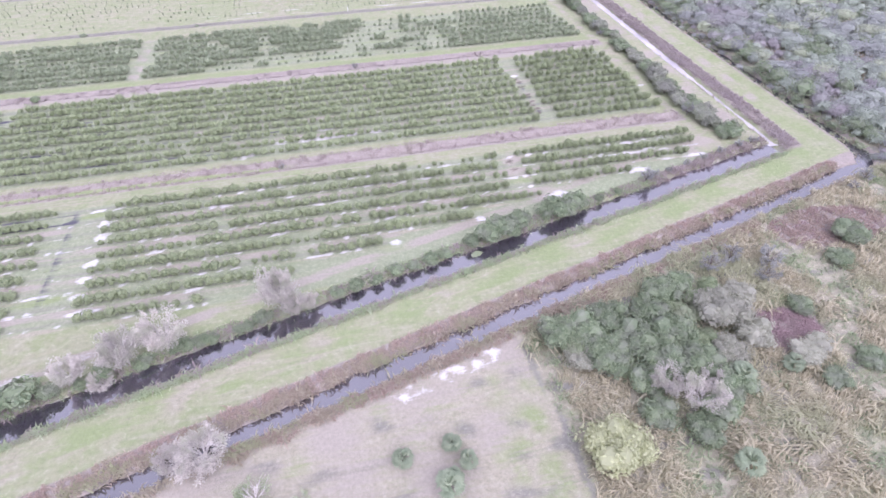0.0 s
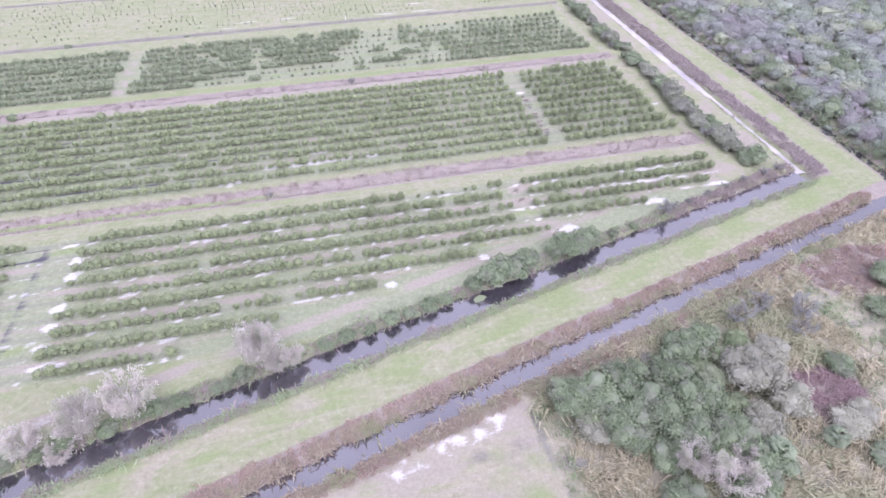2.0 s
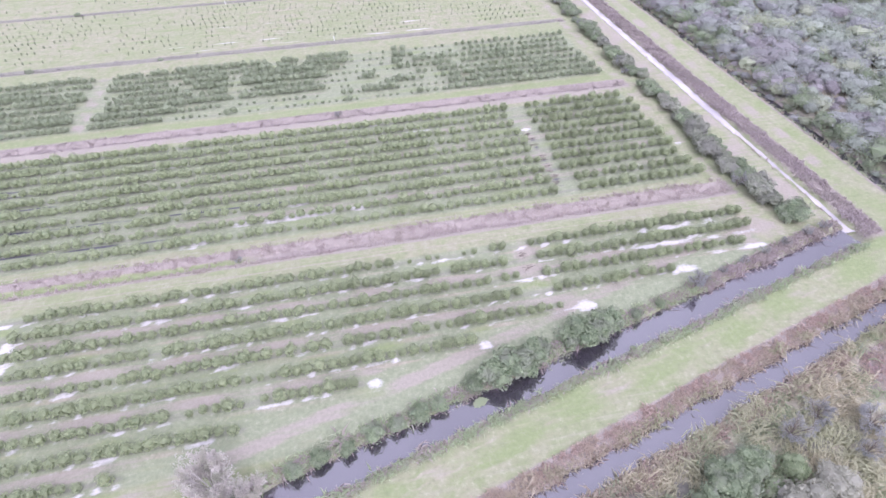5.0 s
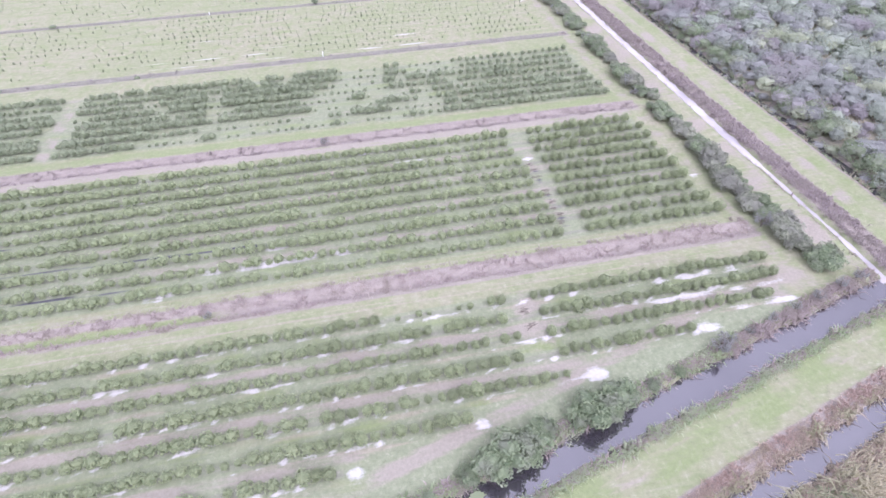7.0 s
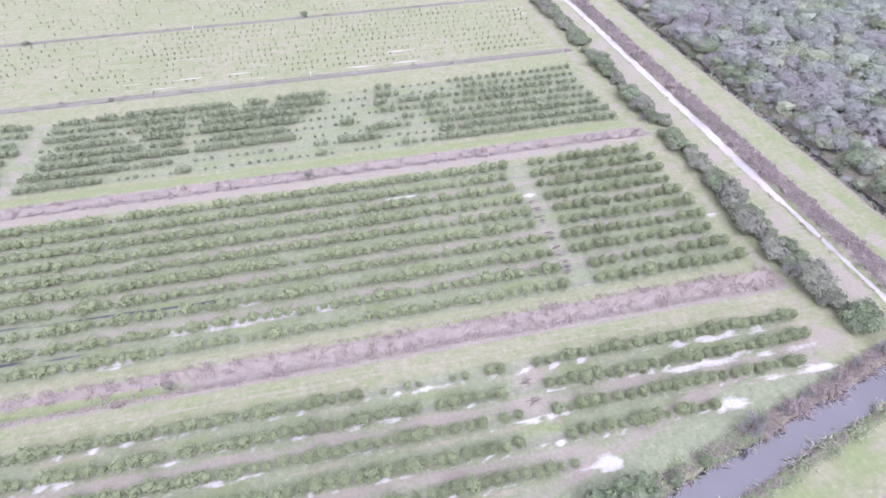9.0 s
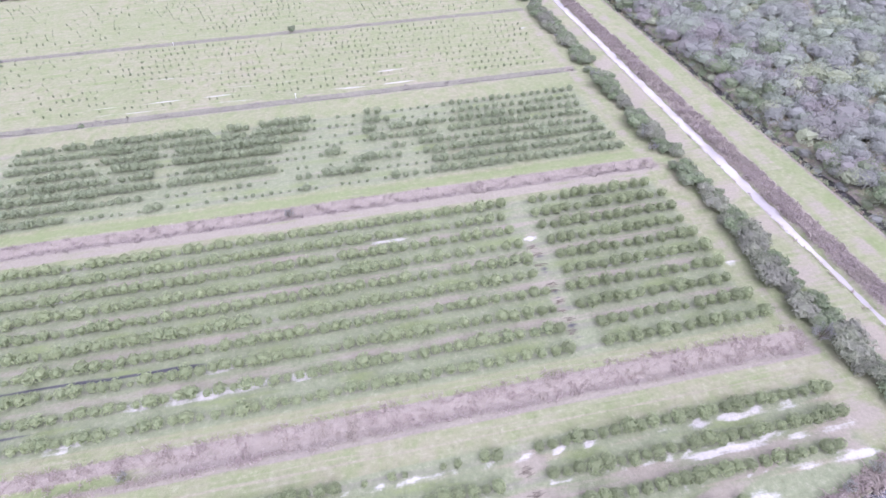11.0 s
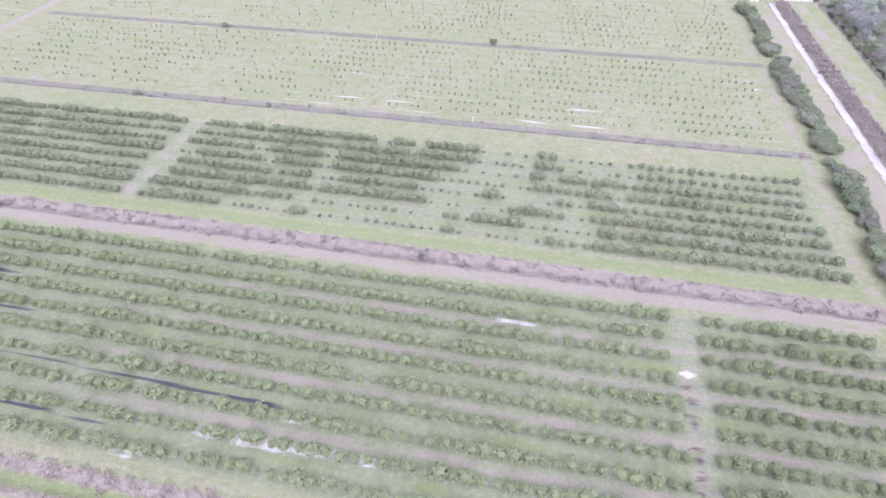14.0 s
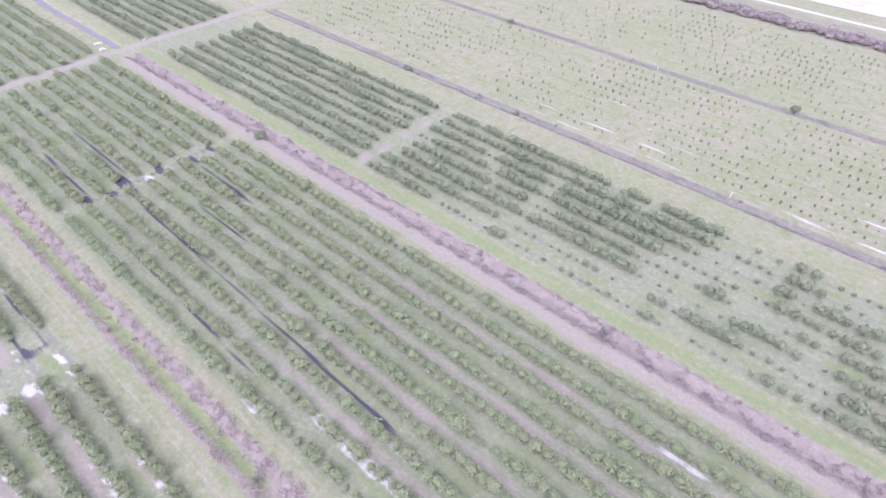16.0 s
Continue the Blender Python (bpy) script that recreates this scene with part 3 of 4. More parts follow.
# ---- citrus grove ----
CITRUS = [(stems(40 + i, 0.8, 1.7, 4, 0.07, 4), crown(50 + i, 1.24, 1.22, 1.25, 290, 0.19, 0.28, 0.82)) for i in range(5)]
CITRUS_FAR = [crown(70 + i, 1.28, 1.18, 1.2, 125, 0.26, 0.28, 0.82) for i in range(6)]
SAPLING = [joined([tube([(0, 0, -0.1), (0, 0, 0.6)], [0.05, 0.03], 3), crown(90 + i, 0.42, 0.58, 0.78, 22, 0.2, 0.4)]) for i in range(4)]


# stretches of grown trees in each row of the northern block, and how large they stand; saplings fill the rest
GROWN = (
    ((-79, -51, 1), (-32, -25, 1), (10, 16, 0.8), (41, 64, 0.9), (64, 116, 1.05)),
    ((-79, -48, 1.05), (-48, -32, 0.75), (-7, -2, 0.7), (11, 16, 0.8), (19, 33, 1.1), (52, 116, 1.05)),
    ((-75, -41, 1.1), (-40, 7, 1), (29, 45, 1.05), (50, 56, 0.8), (58, 115, 1)),
    ((-76, -44, 1), (-42, -30, 1.1), (-21, 4, 1.1), (22, 25, 1.1), (43, 47, 0.8), (50, 116, 0.85)),
    ((-70, -50, 1), (-43, -32, 1), (-26, 7, 1.2), (37, 42, 1.15), (42, 59, 0.85), (61, 114, 1)),
    ((-78, -53, 0.9), (-49, -31, 1.05), (-26, 14, 1.2), (35, 41, 0.95), (44, 112, 0.95)),
    ((-77, -48, 0.9), (-48, -14, 1.15), (-12, -4, 1), (-1, 18, 1.15), (36, 46, 1), (65, 112, 0.72)),
    ((-76, -66, 0.95), (-64, -15, 1), (-12, -3, 1), (-1, 17, 1), (37, 42, 1), (64, 114, 0.72)))


def row_ends(block, i):
    """Where a row begins and ends in the east, and the gaps in it."""
    y = BLOCKS[block][0] + BLOCKS[block][1] * ROW * i
    gaps = [(-213.5, WEST)]
    if block == "south":
        end = SOUTH_ENDS[i]
        gaps += ([(47.8, 54.8)] if i < 4 else []) + [(-84, -69)]
    elif block == "middle":
        end = (118, 117.3, 115.8, 117, 116.7, 116.6, 116.5, 116.5, 116.8, 114.5)[i]
        gaps += [(69.8, 75.4), (-123, -118.5)]
    elif block == "north":
        end = (116.2, 116, 115.5, 115, 114, 113, 114.5, 115)[i]
        gaps += [(-84, -78.5), (-213, -192)]
    else:
        end = 115
        gaps += [(-216, -196)]
    return y, end, gaps


def plant(block, pitch):
    """Places and sizes of the trees of a block."""
    out = []
    for i in range(BLOCKS[block][2]):
        y, x, gaps = row_ends(block, i)
        x -= RNG.uniform(0, 2.0) if block in ("young", "far") else 0
        while x > -340:
            x -= pitch * (1.15 if block == "middle" and x > 55 else 1.0) * (1.14 if block == "north" and x > 38 else 1.0) * (RNG.uniform(0.92, 1.08) if pitch < 3 else 1.0)
            if any(lo < x < hi for lo, hi in gaps):
                continue
            size = 1.0 + 0.14 * RNG.normal()
            if block == "north":
                grown_here = [k for lo, hi, k in GROWN[i] if lo <= x <= hi]
                if x < -84:
                    patchy = float(wave(np.array(x), np.array(y * 2.0), 26, 91))
                    size *= 0.95 + 0.2 * patchy
                elif grown_here:
                    size *= grown_here[0] * 1.04
                else:
                    size *= RNG.uniform(0.32, 0.55)
                    if RNG.random() < 0.3:
                        continue
            elif block in ("young", "far"):
                thrive = float(wave(np.array(x * 0.5), np.array(y), 34, 93))
                if RNG.random() < 0.22 - 0.2 * thrive + (0.3 if x < -50 else 0.0) + (0.2 if block == "far" else 0.0):
                    continue
                size *= 0.8 + 0.18 * thrive
            elif block == "south":
                if i == 0 and 18 < x < 44:
                    size *= 0.6
                    if RNG.random() < 0.35:
                        continue
                if RNG.random() < 0.06:
                    size *= 0.65
                if RNG.random() < 0.015:
                    continue
                size *= 1.02
            else:
                if (i < 2 and -34 < x < 16) and RNG.random() < 0.4:
                    size *= 0.72
                if RNG.random() < 0.04:
                    size *= 0.65
                if RNG.random() < 0.012:
                    continue
                size *= 1.14 if x > 55 else 1.06
            out.append((x + RNG.normal() * 0.12, y + RNG.normal() * 0.12, size))
    return np.array(out)


def citrus_tree(k, label):
    tree = tagged(new("citrus_tree"), label, "tree", "citrus trees in rows")
    part("trunk", CITRUS[k][0], M_BARK, tree, "thin grey-brown trunk")
    part("crown", CITRUS[k][1], M_CITRUS, tree)
    return tree


def grove():
    models = [citrus_tree(k, "round green citrus tree planted in a grove row") for k in range(5)]
    used = [False] * 5
    for block, pitch in (("south", 2.5), ("middle", 2.65)):
        P = plant(block, pitch)
        near = (P[:, 0] > (2 if block == "south" else 66)) & (P[:, 1] > (0 if block == "south" else 0))
        for x, y, s in P[near]:
            k = int(RNG.integers(0, 5))
            m = pose(x, y, height(np.array(x), np.array(y)), 0, 0, RNG.uniform(0, 360)) @ Matrix.Diagonal((s, s, s * RNG.uniform(0.9, 1.1), 1))
            if used[k]:
                copy_thing(models[k], m @ Matrix.Diagonal((*(1 / v for v in models[k].scale), 1)))
            else:
                models[k].matrix_basis, used[k] = m, True
        Q = P[~near]
        places = np.stack([Q[:, 0], Q[:, 1], height(Q[:, 0], Q[:, 1])], -1)
        wide = np.where(Q[:, 0] < 40, 1.08, 1.0)
        stuff("citrus_rows", "long rows of round green citrus trees", "trees", CITRUS_FAR, places, np.stack([Q[:, 2] * wide, Q[:, 2], Q[:, 2]], -1), M_CITRUS, "citrus trees in rows")
    P = plant("north", 2.6)
    stuff("dark_citrus_rows", "patchy rows of darker bushy citrus trees", "trees", CITRUS_FAR, np.stack([P[:, 0], P[:, 1], height(P[:, 0], P[:, 1])], -1),
          np.stack([P[:, 2] * 1.08] * 2 + [P[:, 2] * 1.05], -1), M_CITRUS_DARK, "citrus trees in rows")
    for block in ("young", "far"):
        P = plant(block, 2.7)
        stuff("sapling_rows", "sparse rows of small young citrus saplings", "saplings", SAPLING, np.stack([P[:, 0], P[:, 1], height(P[:, 0], P[:, 1])], -1),
              np.stack([P[:, 2]] * 3, -1), M_SAPLING, "young saplings in rows")


grove()

# ---- shrubs and trees that stand alone ----
def floor_at(x, y):
    return float(height(np.array(float(x)), np.array(float(y))))


def tree_maker(name, label, category, leaf, bark, models, group=""):
    """Returns a function that sets a tree of this kind: each model is built once, then copied."""
    first, made = {}, []

    def put(x, y, wide, tall, turn=None, say="", down=0.0):
        k = len(made) % len(models)
        made.append(k)
        turn = RNG.uniform(0, 360) if turn is None else turn
        m = pose(x, y, floor_at(x, y) - down, 0, 0, turn) @ Matrix.Diagonal((wide, wide, tall, 1))
        if k in first:
            tree = copy_thing(first[k], m @ Matrix.Diagonal((*(1 / v for v in first[k].scale), 1)))
        else:
            tree = tagged(new(name), label, category, group)
            part("trunk", models[k][0], bark, tree, "forked woody stems")
            part("crown", models[k][1], leaf, tree)
            tree.matrix_basis = m
            first[k] = tree
        if say:
            tree["label"] = say
        return tree
    return put


def clustered(seed, clumps, radius, tall, leaves, size, rough=0.4, spread=0.62, level=1, core=0.78):
    """A crown of several uneven masses of leaves, of unit width: radius 1, height 1."""
    r = np.random.default_rng(seed)
    out = [crown(seed, radius * 0.8, tall * 0.36, tall * 0.56, leaves // 3, size, rough, core, -0.8, level)]
    for i in range(clumps):
        w = 2 * math.pi * (i + r.uniform(-0.35, 0.35)) / clumps
        q = r.uniform(0.36, 0.58) * radius
        d = spread * radius * r.uniform(0.75, 1.1)
        V, F = crown(seed + 11 * i + 3, q, q * 0.5 * tall / radius * 1.3, tall * r.uniform(0.38, 0.72), leaves * 2 // (3 * clumps), size, rough, core, -0.8, level)
        out.append((V + (d * math.cos(w), d * math.sin(w), 0), F))
    return joined(out)


def twiggy(seed, limbs, forks, twigs, fine=0.012):
    """A leafless crown of unit size: limbs that fork into thin limbs, and a haze of twig slivers with lichen."""
    r = np.random.default_rng(seed)
    wood, ends = [tube([(0, 0, -0.03), (0.01, 0, 0.14)], [0.045, 0.036])], []
    for i in range(limbs):
        w = 2 * math.pi * (i + r.uniform(-0.4, 0.4)) / limbs
        e, h = r.uniform(0.18, 0.62), r.uniform(0.45, 0.86)
        a, b = np.array([0.01, 0, 0.12]), np.array([e * math.cos(w), e * math.sin(w), h])
        mid = a + (b - a) * 0.5 + (0, 0, 0.08)
        wood.append(tube([a, mid, b], [0.026, 0.018, 0.008], 4))
        for j in range(forks):
            s = a + (b - a) * r.uniform(0.4, 1.0)
            v = w + r.uniform(-1.2, 1.2)
            l = r.uniform(0.18, 0.42)
            c = s + np.array([l * math.cos(v), l * math.sin(v), r.uniform(0.0, 0.3)])
            wood.append(tube([s, (s + c) / 2 + (0, 0, 0.03), c], [0.010, 0.007, 0.003], 3))
            ends += [s + (c - s) * k for k in (0.45, 0.7, 1.0)]
    E = np.array(ends)
    C = E[np.minimum(r.integers(0, len(E), twigs), r.integers(0, len(E), twigs) // 3 * 3 + 2)] + r.normal(size=(twigs, 3)) * (0.05, 0.05, 0.045)
    D = C - (0, 0, 0.35)
    D /= np.linalg.norm(D, axis=1)[:, None]
    return joined(wood), tufts(C, np.cross(D, r.normal(size=(twigs, 3))), 0.036, seed + 5, 0.35)


BUSH_MODELS = [(stems(200 + i, 0.7, 0.7, 6, 0.05, 4), clustered(210 + 40 * i, 6, 1.0, 1.0, 900, 0.09, 0.4, 0.62, 1, 0.78)) for i in range(5)]
ROUND_MODELS = [(stems(400 + i, 0.6, 0.8, 5, 0.05, 4), clustered(410 + 40 * i, 8, 1.0, 1.0, 2400, 0.06, 0.4, 0.58, 2, 0.78)) for i in range(3)]
BARE_MODELS = [twiggy(600 + i, 11, 14, 6500) for i in range(4)]
WISP_MODELS = [twiggy(640 + i, 8, 9, 2200) for i in range(3)]

hedge_bush = tree_maker("hedge_bush", "dark evergreen bush in the hedge beside the grove", "bush", M_BUSH, M_BARK, BUSH_MODELS, "hedge bushes")
olive_bush = tree_maker("hedge_bush", "dull olive bush in the hedge beside the grove", "bush", M_HEDGE, M_BARK, BUSH_MODELS, "hedge bushes")
bank_bush = tree_maker("bank_bush", "leafy green bush on the canal bank", "bush", M_BUSH, M_BARK, BUSH_MODELS, "canal bank bushes")
thicket_bush = tree_maker("thicket_tree", "dense grey-green thicket tree among scrub", "tree", M_BUSH, M_BARK, ROUND_MODELS, "thicket trees")
pale_tree = tree_maker("thicket_tree", "pale sage-green tree among scrub", "tree", M_SAGE, M_BARK, ROUND_MODELS, "thicket trees")
low_thicket = tree_maker("thicket_bush", "low bright green bush between thicket trees", "bush", M_WEED, M_BARK, ROUND_MODELS, "thicket bushes")
yellow_tree = tree_maker("yellow_tree", "rounded yellow-green tree at the pasture edge", "tree", M_YELLOW, M_BARK, ROUND_MODELS)
bare_tree = tree_maker("bare_tree", "leafless grey tree hung with lichen on the canal bank", "tree", M_LICHEN, M_PALE_BARK, BARE_MODELS, "bare bank trees")
dead_shrub = tree_maker("bare_shrub", "leafless brown-grey shrub on a bank", "shrub", M_WOOD_GREY, M_BARK, WISP_MODELS, "bare shrubs")

y = 146.0
while y < 433:
    if not (231.8 < y < 234.6 or 299.4 < y < 301.4):
        big = RNG.uniform(1.6, 4.3) * (1.15 if y < 160 else 1.0)
        put = hedge_bush if RNG.random() < 0.6 else olive_bush
        put(125.4 + RNG.normal() * 1.2 + (1.6 if y < 156 else 0), y, big, big * RNG.uniform(0.9, 1.3))
        if RNG.random() < 0.2:
            dead_shrub(124 + RNG.normal() * 1.5, y + 1.5, big * 0.9, big * 1.1, None, "leafless grey shrub in the hedge")
        if RNG.random() < 0.75:
            q = RNG.uniform(1.5, 2.8)
            hedge_bush(128.3 + RNG.normal() * 0.5, y + 1, q, q * 1.1)
    y += RNG.uniform(2.3, 4.4)
hedge_bush(130.5, 147.5, 3.4, 4.2)
hedge_bush(127.2, 144.8, 2.8, 3.6)

# green bushes along the northern bank of the wide canal
for x, off, wide in ((30, 2.4, 2.2), (34.5, 2.0, 3.2), (38.5, 2.6, 3.4), (42, 2.0, 3.2), (45.5, 3.4, 2.6), (55.5, 2.2, 3.2), (59, 2.0, 3.3), (62.5, 2.6, 2.8), (65.5, 2.5, 1.9),
                     (22, 1.6, 1.9), (18, 1.8, 2.0), (13, 1.5, 1.8), (8.5, 1.8, 2.0), (3, 1.6, 1.9), (-2, 1.8, 2.1), (-7, 1.6, 1.6), (-36, 1.5, 1.8), (-41, 1.8, 1.7), (-74, 3.0, 3.8), (-80, 3.0, 3.2), (71, 2, 1.4), (78, 2, 1.3), (-28, 1.4, 1.5)):
    wide *= 1.3 if wide > 2.4 else 1.1
    bank_bush(x, line_y(x, 101.0) + off, wide, wide * RNG.uniform(1.0, 1.3))
for x, y, wide, tall in ((-20.0, 98.6, 6.4, 11.5), (-17.0, 97.2, 3.8, 7.0), (-45.0, 92.0, 6.2, 9.8), (-53.5, 90.2, 6.4, 9.5), (-63.5, 86.9, 5.0, 6.4), (-58.0, 85.4, 3.4, 4.6), (-14.0, 98.2, 3.2, 5.0)):
    bare_tree(x, y, wide, tall)
bare_tree(-34.5, 63.0, 7.4, 6.5, None, "spreading leafless grey tree leaning over the narrow canal")
bare_tree(-41.0, 63.6, 4.4, 4.4, None, "small leafless grey tree beside the narrow canal")
sparse_bush = tree_maker("sparse_bush", "sparse pale green bush on sandy pasture", "bush", M_WEED, M_PALE_BARK, WISP_MODELS)
sparse_bush(-24.5, 52.0, 5.4, 4.8)
sparse_bush(-17.0, 49.0, 3.0, 2.6)
for x, y, wide in ((88.8, 127.6, 3.4), (91.5, 129.0, 2.2), (98, 130.5, 1.6), (105, 132.6, 1.7), (112, 134.5, 1.7), (119, 136.2, 2.0), (127, 138.6, 2.2), (133, 140.2, 2.0), (9.7, 232.6, 2.0), (-20.5, 162, 1.5)):
    dead_shrub(x, y, wide, wide * 1.3)
for x, y, wide in ((-114, 230.6, 2.1), (-113.8, 299.6, 1.6), (-111.7, 365.5, 1.8), (11.3, 368.4, 2.0), (-62, 300, 1.2)):
    hedge_bush(x, y, wide, wide * 1.15, None, "small round dark bush in a grove ditch")

for x, off, wide in ((-50, 1.2, 2.2), (-43, 1.4, 2.3), (-58, 1.6, 2.4), (-68, 1.8, 2.6), (-24.5, 1.2, 2.4), (-18, 1.4, 2.2), (-62, 1.0, 1.8), (-38, 1.2, 1.7), (-30, 1.0, 1.6)):
    bank_bush(x, line_y(x, 101.6) + off, wide, wide * RNG.uniform(0.9, 1.2), None, "leafy bush under bare trees on the canal bank")
# thicket east of the pasture
yellow_tree(41.5, 46.0, 6.2, 8.6)
for x, y, wide, tall in ((40, 75, 4.8, 6.0), (46.5, 74.5, 5.2, 6.5), (53, 76.5, 5.0, 6.5), (48.5, 67.5, 5.2, 6.2), (56, 69.5, 5.5, 7.0), (63, 77, 4.6, 6.0), (69, 81.5, 4.6, 6.0), (65, 70, 5.4, 6.5),
                         (59.5, 62.5, 5.0, 6.2), (67.5, 62, 4.8, 5.5), (54, 60, 4.0, 4.5), (71, 55, 4.6, 5.0), (66, 51, 4.2, 4.6), (53, 52.5, 4.0, 4.4), (60, 47, 4.0, 4.2), (75, 84, 3.6, 4.5), (129, 91.5, 5.0, 4.5),
                         (120, 84, 3.5, 3.0), (99, 72, 3.0, 3.0), (104, 55, 3.4, 2.8), (93, 52, 3.2, 2.6)):
    thicket_bush(x, y, wide, tall)
for x, y, wide in ((43.5, 71, 3.4), (51.5, 71.5, 3.2), (60.5, 73.5, 3.4), (59, 66, 3.2), (52, 64, 3.0), (63, 66, 3.0), (71.5, 74, 3.4), (72, 67.5, 3.2), (63.5, 58.5, 3.0), (69.5, 78, 2.8), (76, 78.5, 2.8), (73, 58.5, 2.6), (57, 79.5, 2.6), (82, 82, 2.6)):
    low_thicket(x, y, wide, wide * RNG.uniform(1.0, 1.4))
for x, y, wide, tall in ((79, 72.5, 6.2, 8.0), (83, 66, 4.2, 5.5), (74.5, 62.5, 4.0, 5.2), (91, 59, 3.8, 3.2), (96, 61, 3.0, 2.8), (43, 68, 3.6, 4.2), (87, 78, 3.8, 4.2)):
    pale_tree(x, y, wide, tall)
for x, y, wide, tall in ((56.8, 57.5, 4.6, 7.0), (62.5, 53, 5.2, 7.0), (67, 57.5, 3.4, 5.5)):
    bare_tree(x, y, wide, tall, None, "leafless pinkish-grey tree in the thicket")
for x, y, wide, tall in ((85.5, 88, 4.2, 5.0), (93, 90.5, 4.0, 4.6), (101.5, 86.5, 5.0, 5.0), (97, 82, 3.6, 4.0), (153, 113.5, 3.2, 3.4), (146, 110, 2.4, 2.4)):
    dead_shrub(x, y, wide, tall, None, "leafless grey shrub among dry cane")


def palm(seed, stem, reach, fronds):
    """Trunk and fan fronds of a cabbage palm."""
    r = np.random.default_rng(seed)
    V, F = [], []
    for i in range(fronds):
        w, up = r.uniform(0, 2 * math.pi), r.uniform(-0.5, 1.25)
        d, s = np.array([math.cos(w), math.sin(w), 0]), np.array([-math.sin(w), math.cos(w), 0])
        e = np.array([0, 0, stem]) + d * reach * 0.45 * math.cos(up) + np.array([0, 0, reach * 0.45 * math.sin(up)])
        V0 = len(V)
        V += [np.array([0, 0, stem]), e]
        for j in range(7):
            a = (j - 3) / 3 * 1.15
            tip = e + (d * math.cos(a) + s * math.sin(a)) * reach * 0.5 * r.uniform(0.85, 1.1) * max(math.cos(up), 0.35) + np.array([0, 0, reach * 0.3 * math.sin(up) - 0.25 * reach * abs(a) * 0.4 - 0.15 * reach])
            side = np.cross(tip - e, (0, 0, 1.0))
            side = side / (np.linalg.norm(side) + 1e-6) * reach * 0.07
            half = (e + tip) / 2 + (0, 0, 0.05 * reach)
            n = len(V)
            V += [half - side, half + side, tip]
            F += [(V0 + 1, n, n + 1), (n, n + 2, n + 1)]
        n = len(V)
        F.append((V0, V0 + 1, n - 3))
    trunk = tube([(0, 0, -0.2), (0.05, 0.02, stem * 0.5), (0, 0, stem)], [0.26, 0.22, 0.24], 7)
    return trunk, (np.array(V), np.array(F))


PALMS = [palm(700 + i, 2.2, 2.2, 30) for i in range(3)]
fan_palm = tree_maker("fan_palm", "short fan palm with grey-green fronds on sandy pasture", "palm tree", M_PALM, M_BARK, PALMS, "fan palms")
for x, y, wide in ((11.6, 54.8, 1.1), (14.0, 51.0, 1.05), (2.2, 53.6, 1.15), (9.4, 46.6, 1.5), (10.8, 48.6, 1.0)):
    fan_palm(x, y, wide, wide)
for x, y, wide in ((63.5, 39.0, 1.5), (73.5, 56.5, 1.5), (86, 57, 1.2)):
    fan_palm(x, y, wide, wide, None, "fan palm with grey-green fronds standing in cane scrub")

# ---- woods east of the levee ----
WOOD_TREES = [(stems(800 + i, 0.5, 0.75, 4, 0.05, 3), crown(810 + 30 * i, 0.92, 0.46, 0.48, 700, 0.062, 0.55, 0.72, -0.8, 1, 0.72, 1.16)) for i in range(7)]
LOW_BUSH = [crown(870 + i, 0.9, 0.5, 0.5, 64, 0.14, 0.5, 0.85) for i in range(4)]
wood_green = tree_maker("woodland_tree", "dull green tree at the edge of the woods", "tree", M_WOOD_GREEN, M_BARK, WOOD_TREES, "woodland edge trees")
wood_dark = tree_maker("woodland_tree", "dark green low tree at the edge of the woods", "tree", M_BUSH, M_BARK, WOOD_TREES, "woodland edge trees")
wood_grey = tree_maker("woodland_tree", "half-bare greyish tree at the edge of the woods", "tree", M_WOOD_GREY, M_BARK, WOOD_TREES, "woodland edge trees")
wood_pale = tree_maker("woodland_tree", "pale yellow-green tree at the edge of the woods", "tree", M_WOOD_PALE, M_BARK, WOOD_TREES, "woodland edge trees")
wood_pink = tree_maker("woodland_tree", "pinkish leafless tree at the edge of the woods", "tree", M_WOOD_PINK, M_BARK, WOOD_TREES, "woodland edge trees")
y = 116.0
while y < 446:
    for x in (166.9, 170.6, 174.6):
        wide = RNG.uniform(1.5, 2.6) if x < 168 else RNG.uniform(2.8, 5.2)
        pick = RNG.random()
        put = wood_dark if pick < 0.25 else wood_green if pick < 0.45 else wood_pale if pick < 0.53 else wood_pink if pick < 0.75 else wood_grey
        put(x + RNG.normal() * 1.0, y + RNG.normal() * 1.2, wide, wide * RNG.uniform(1.0, 1.4))
    y += RNG.uniform(3.6, 5.4)


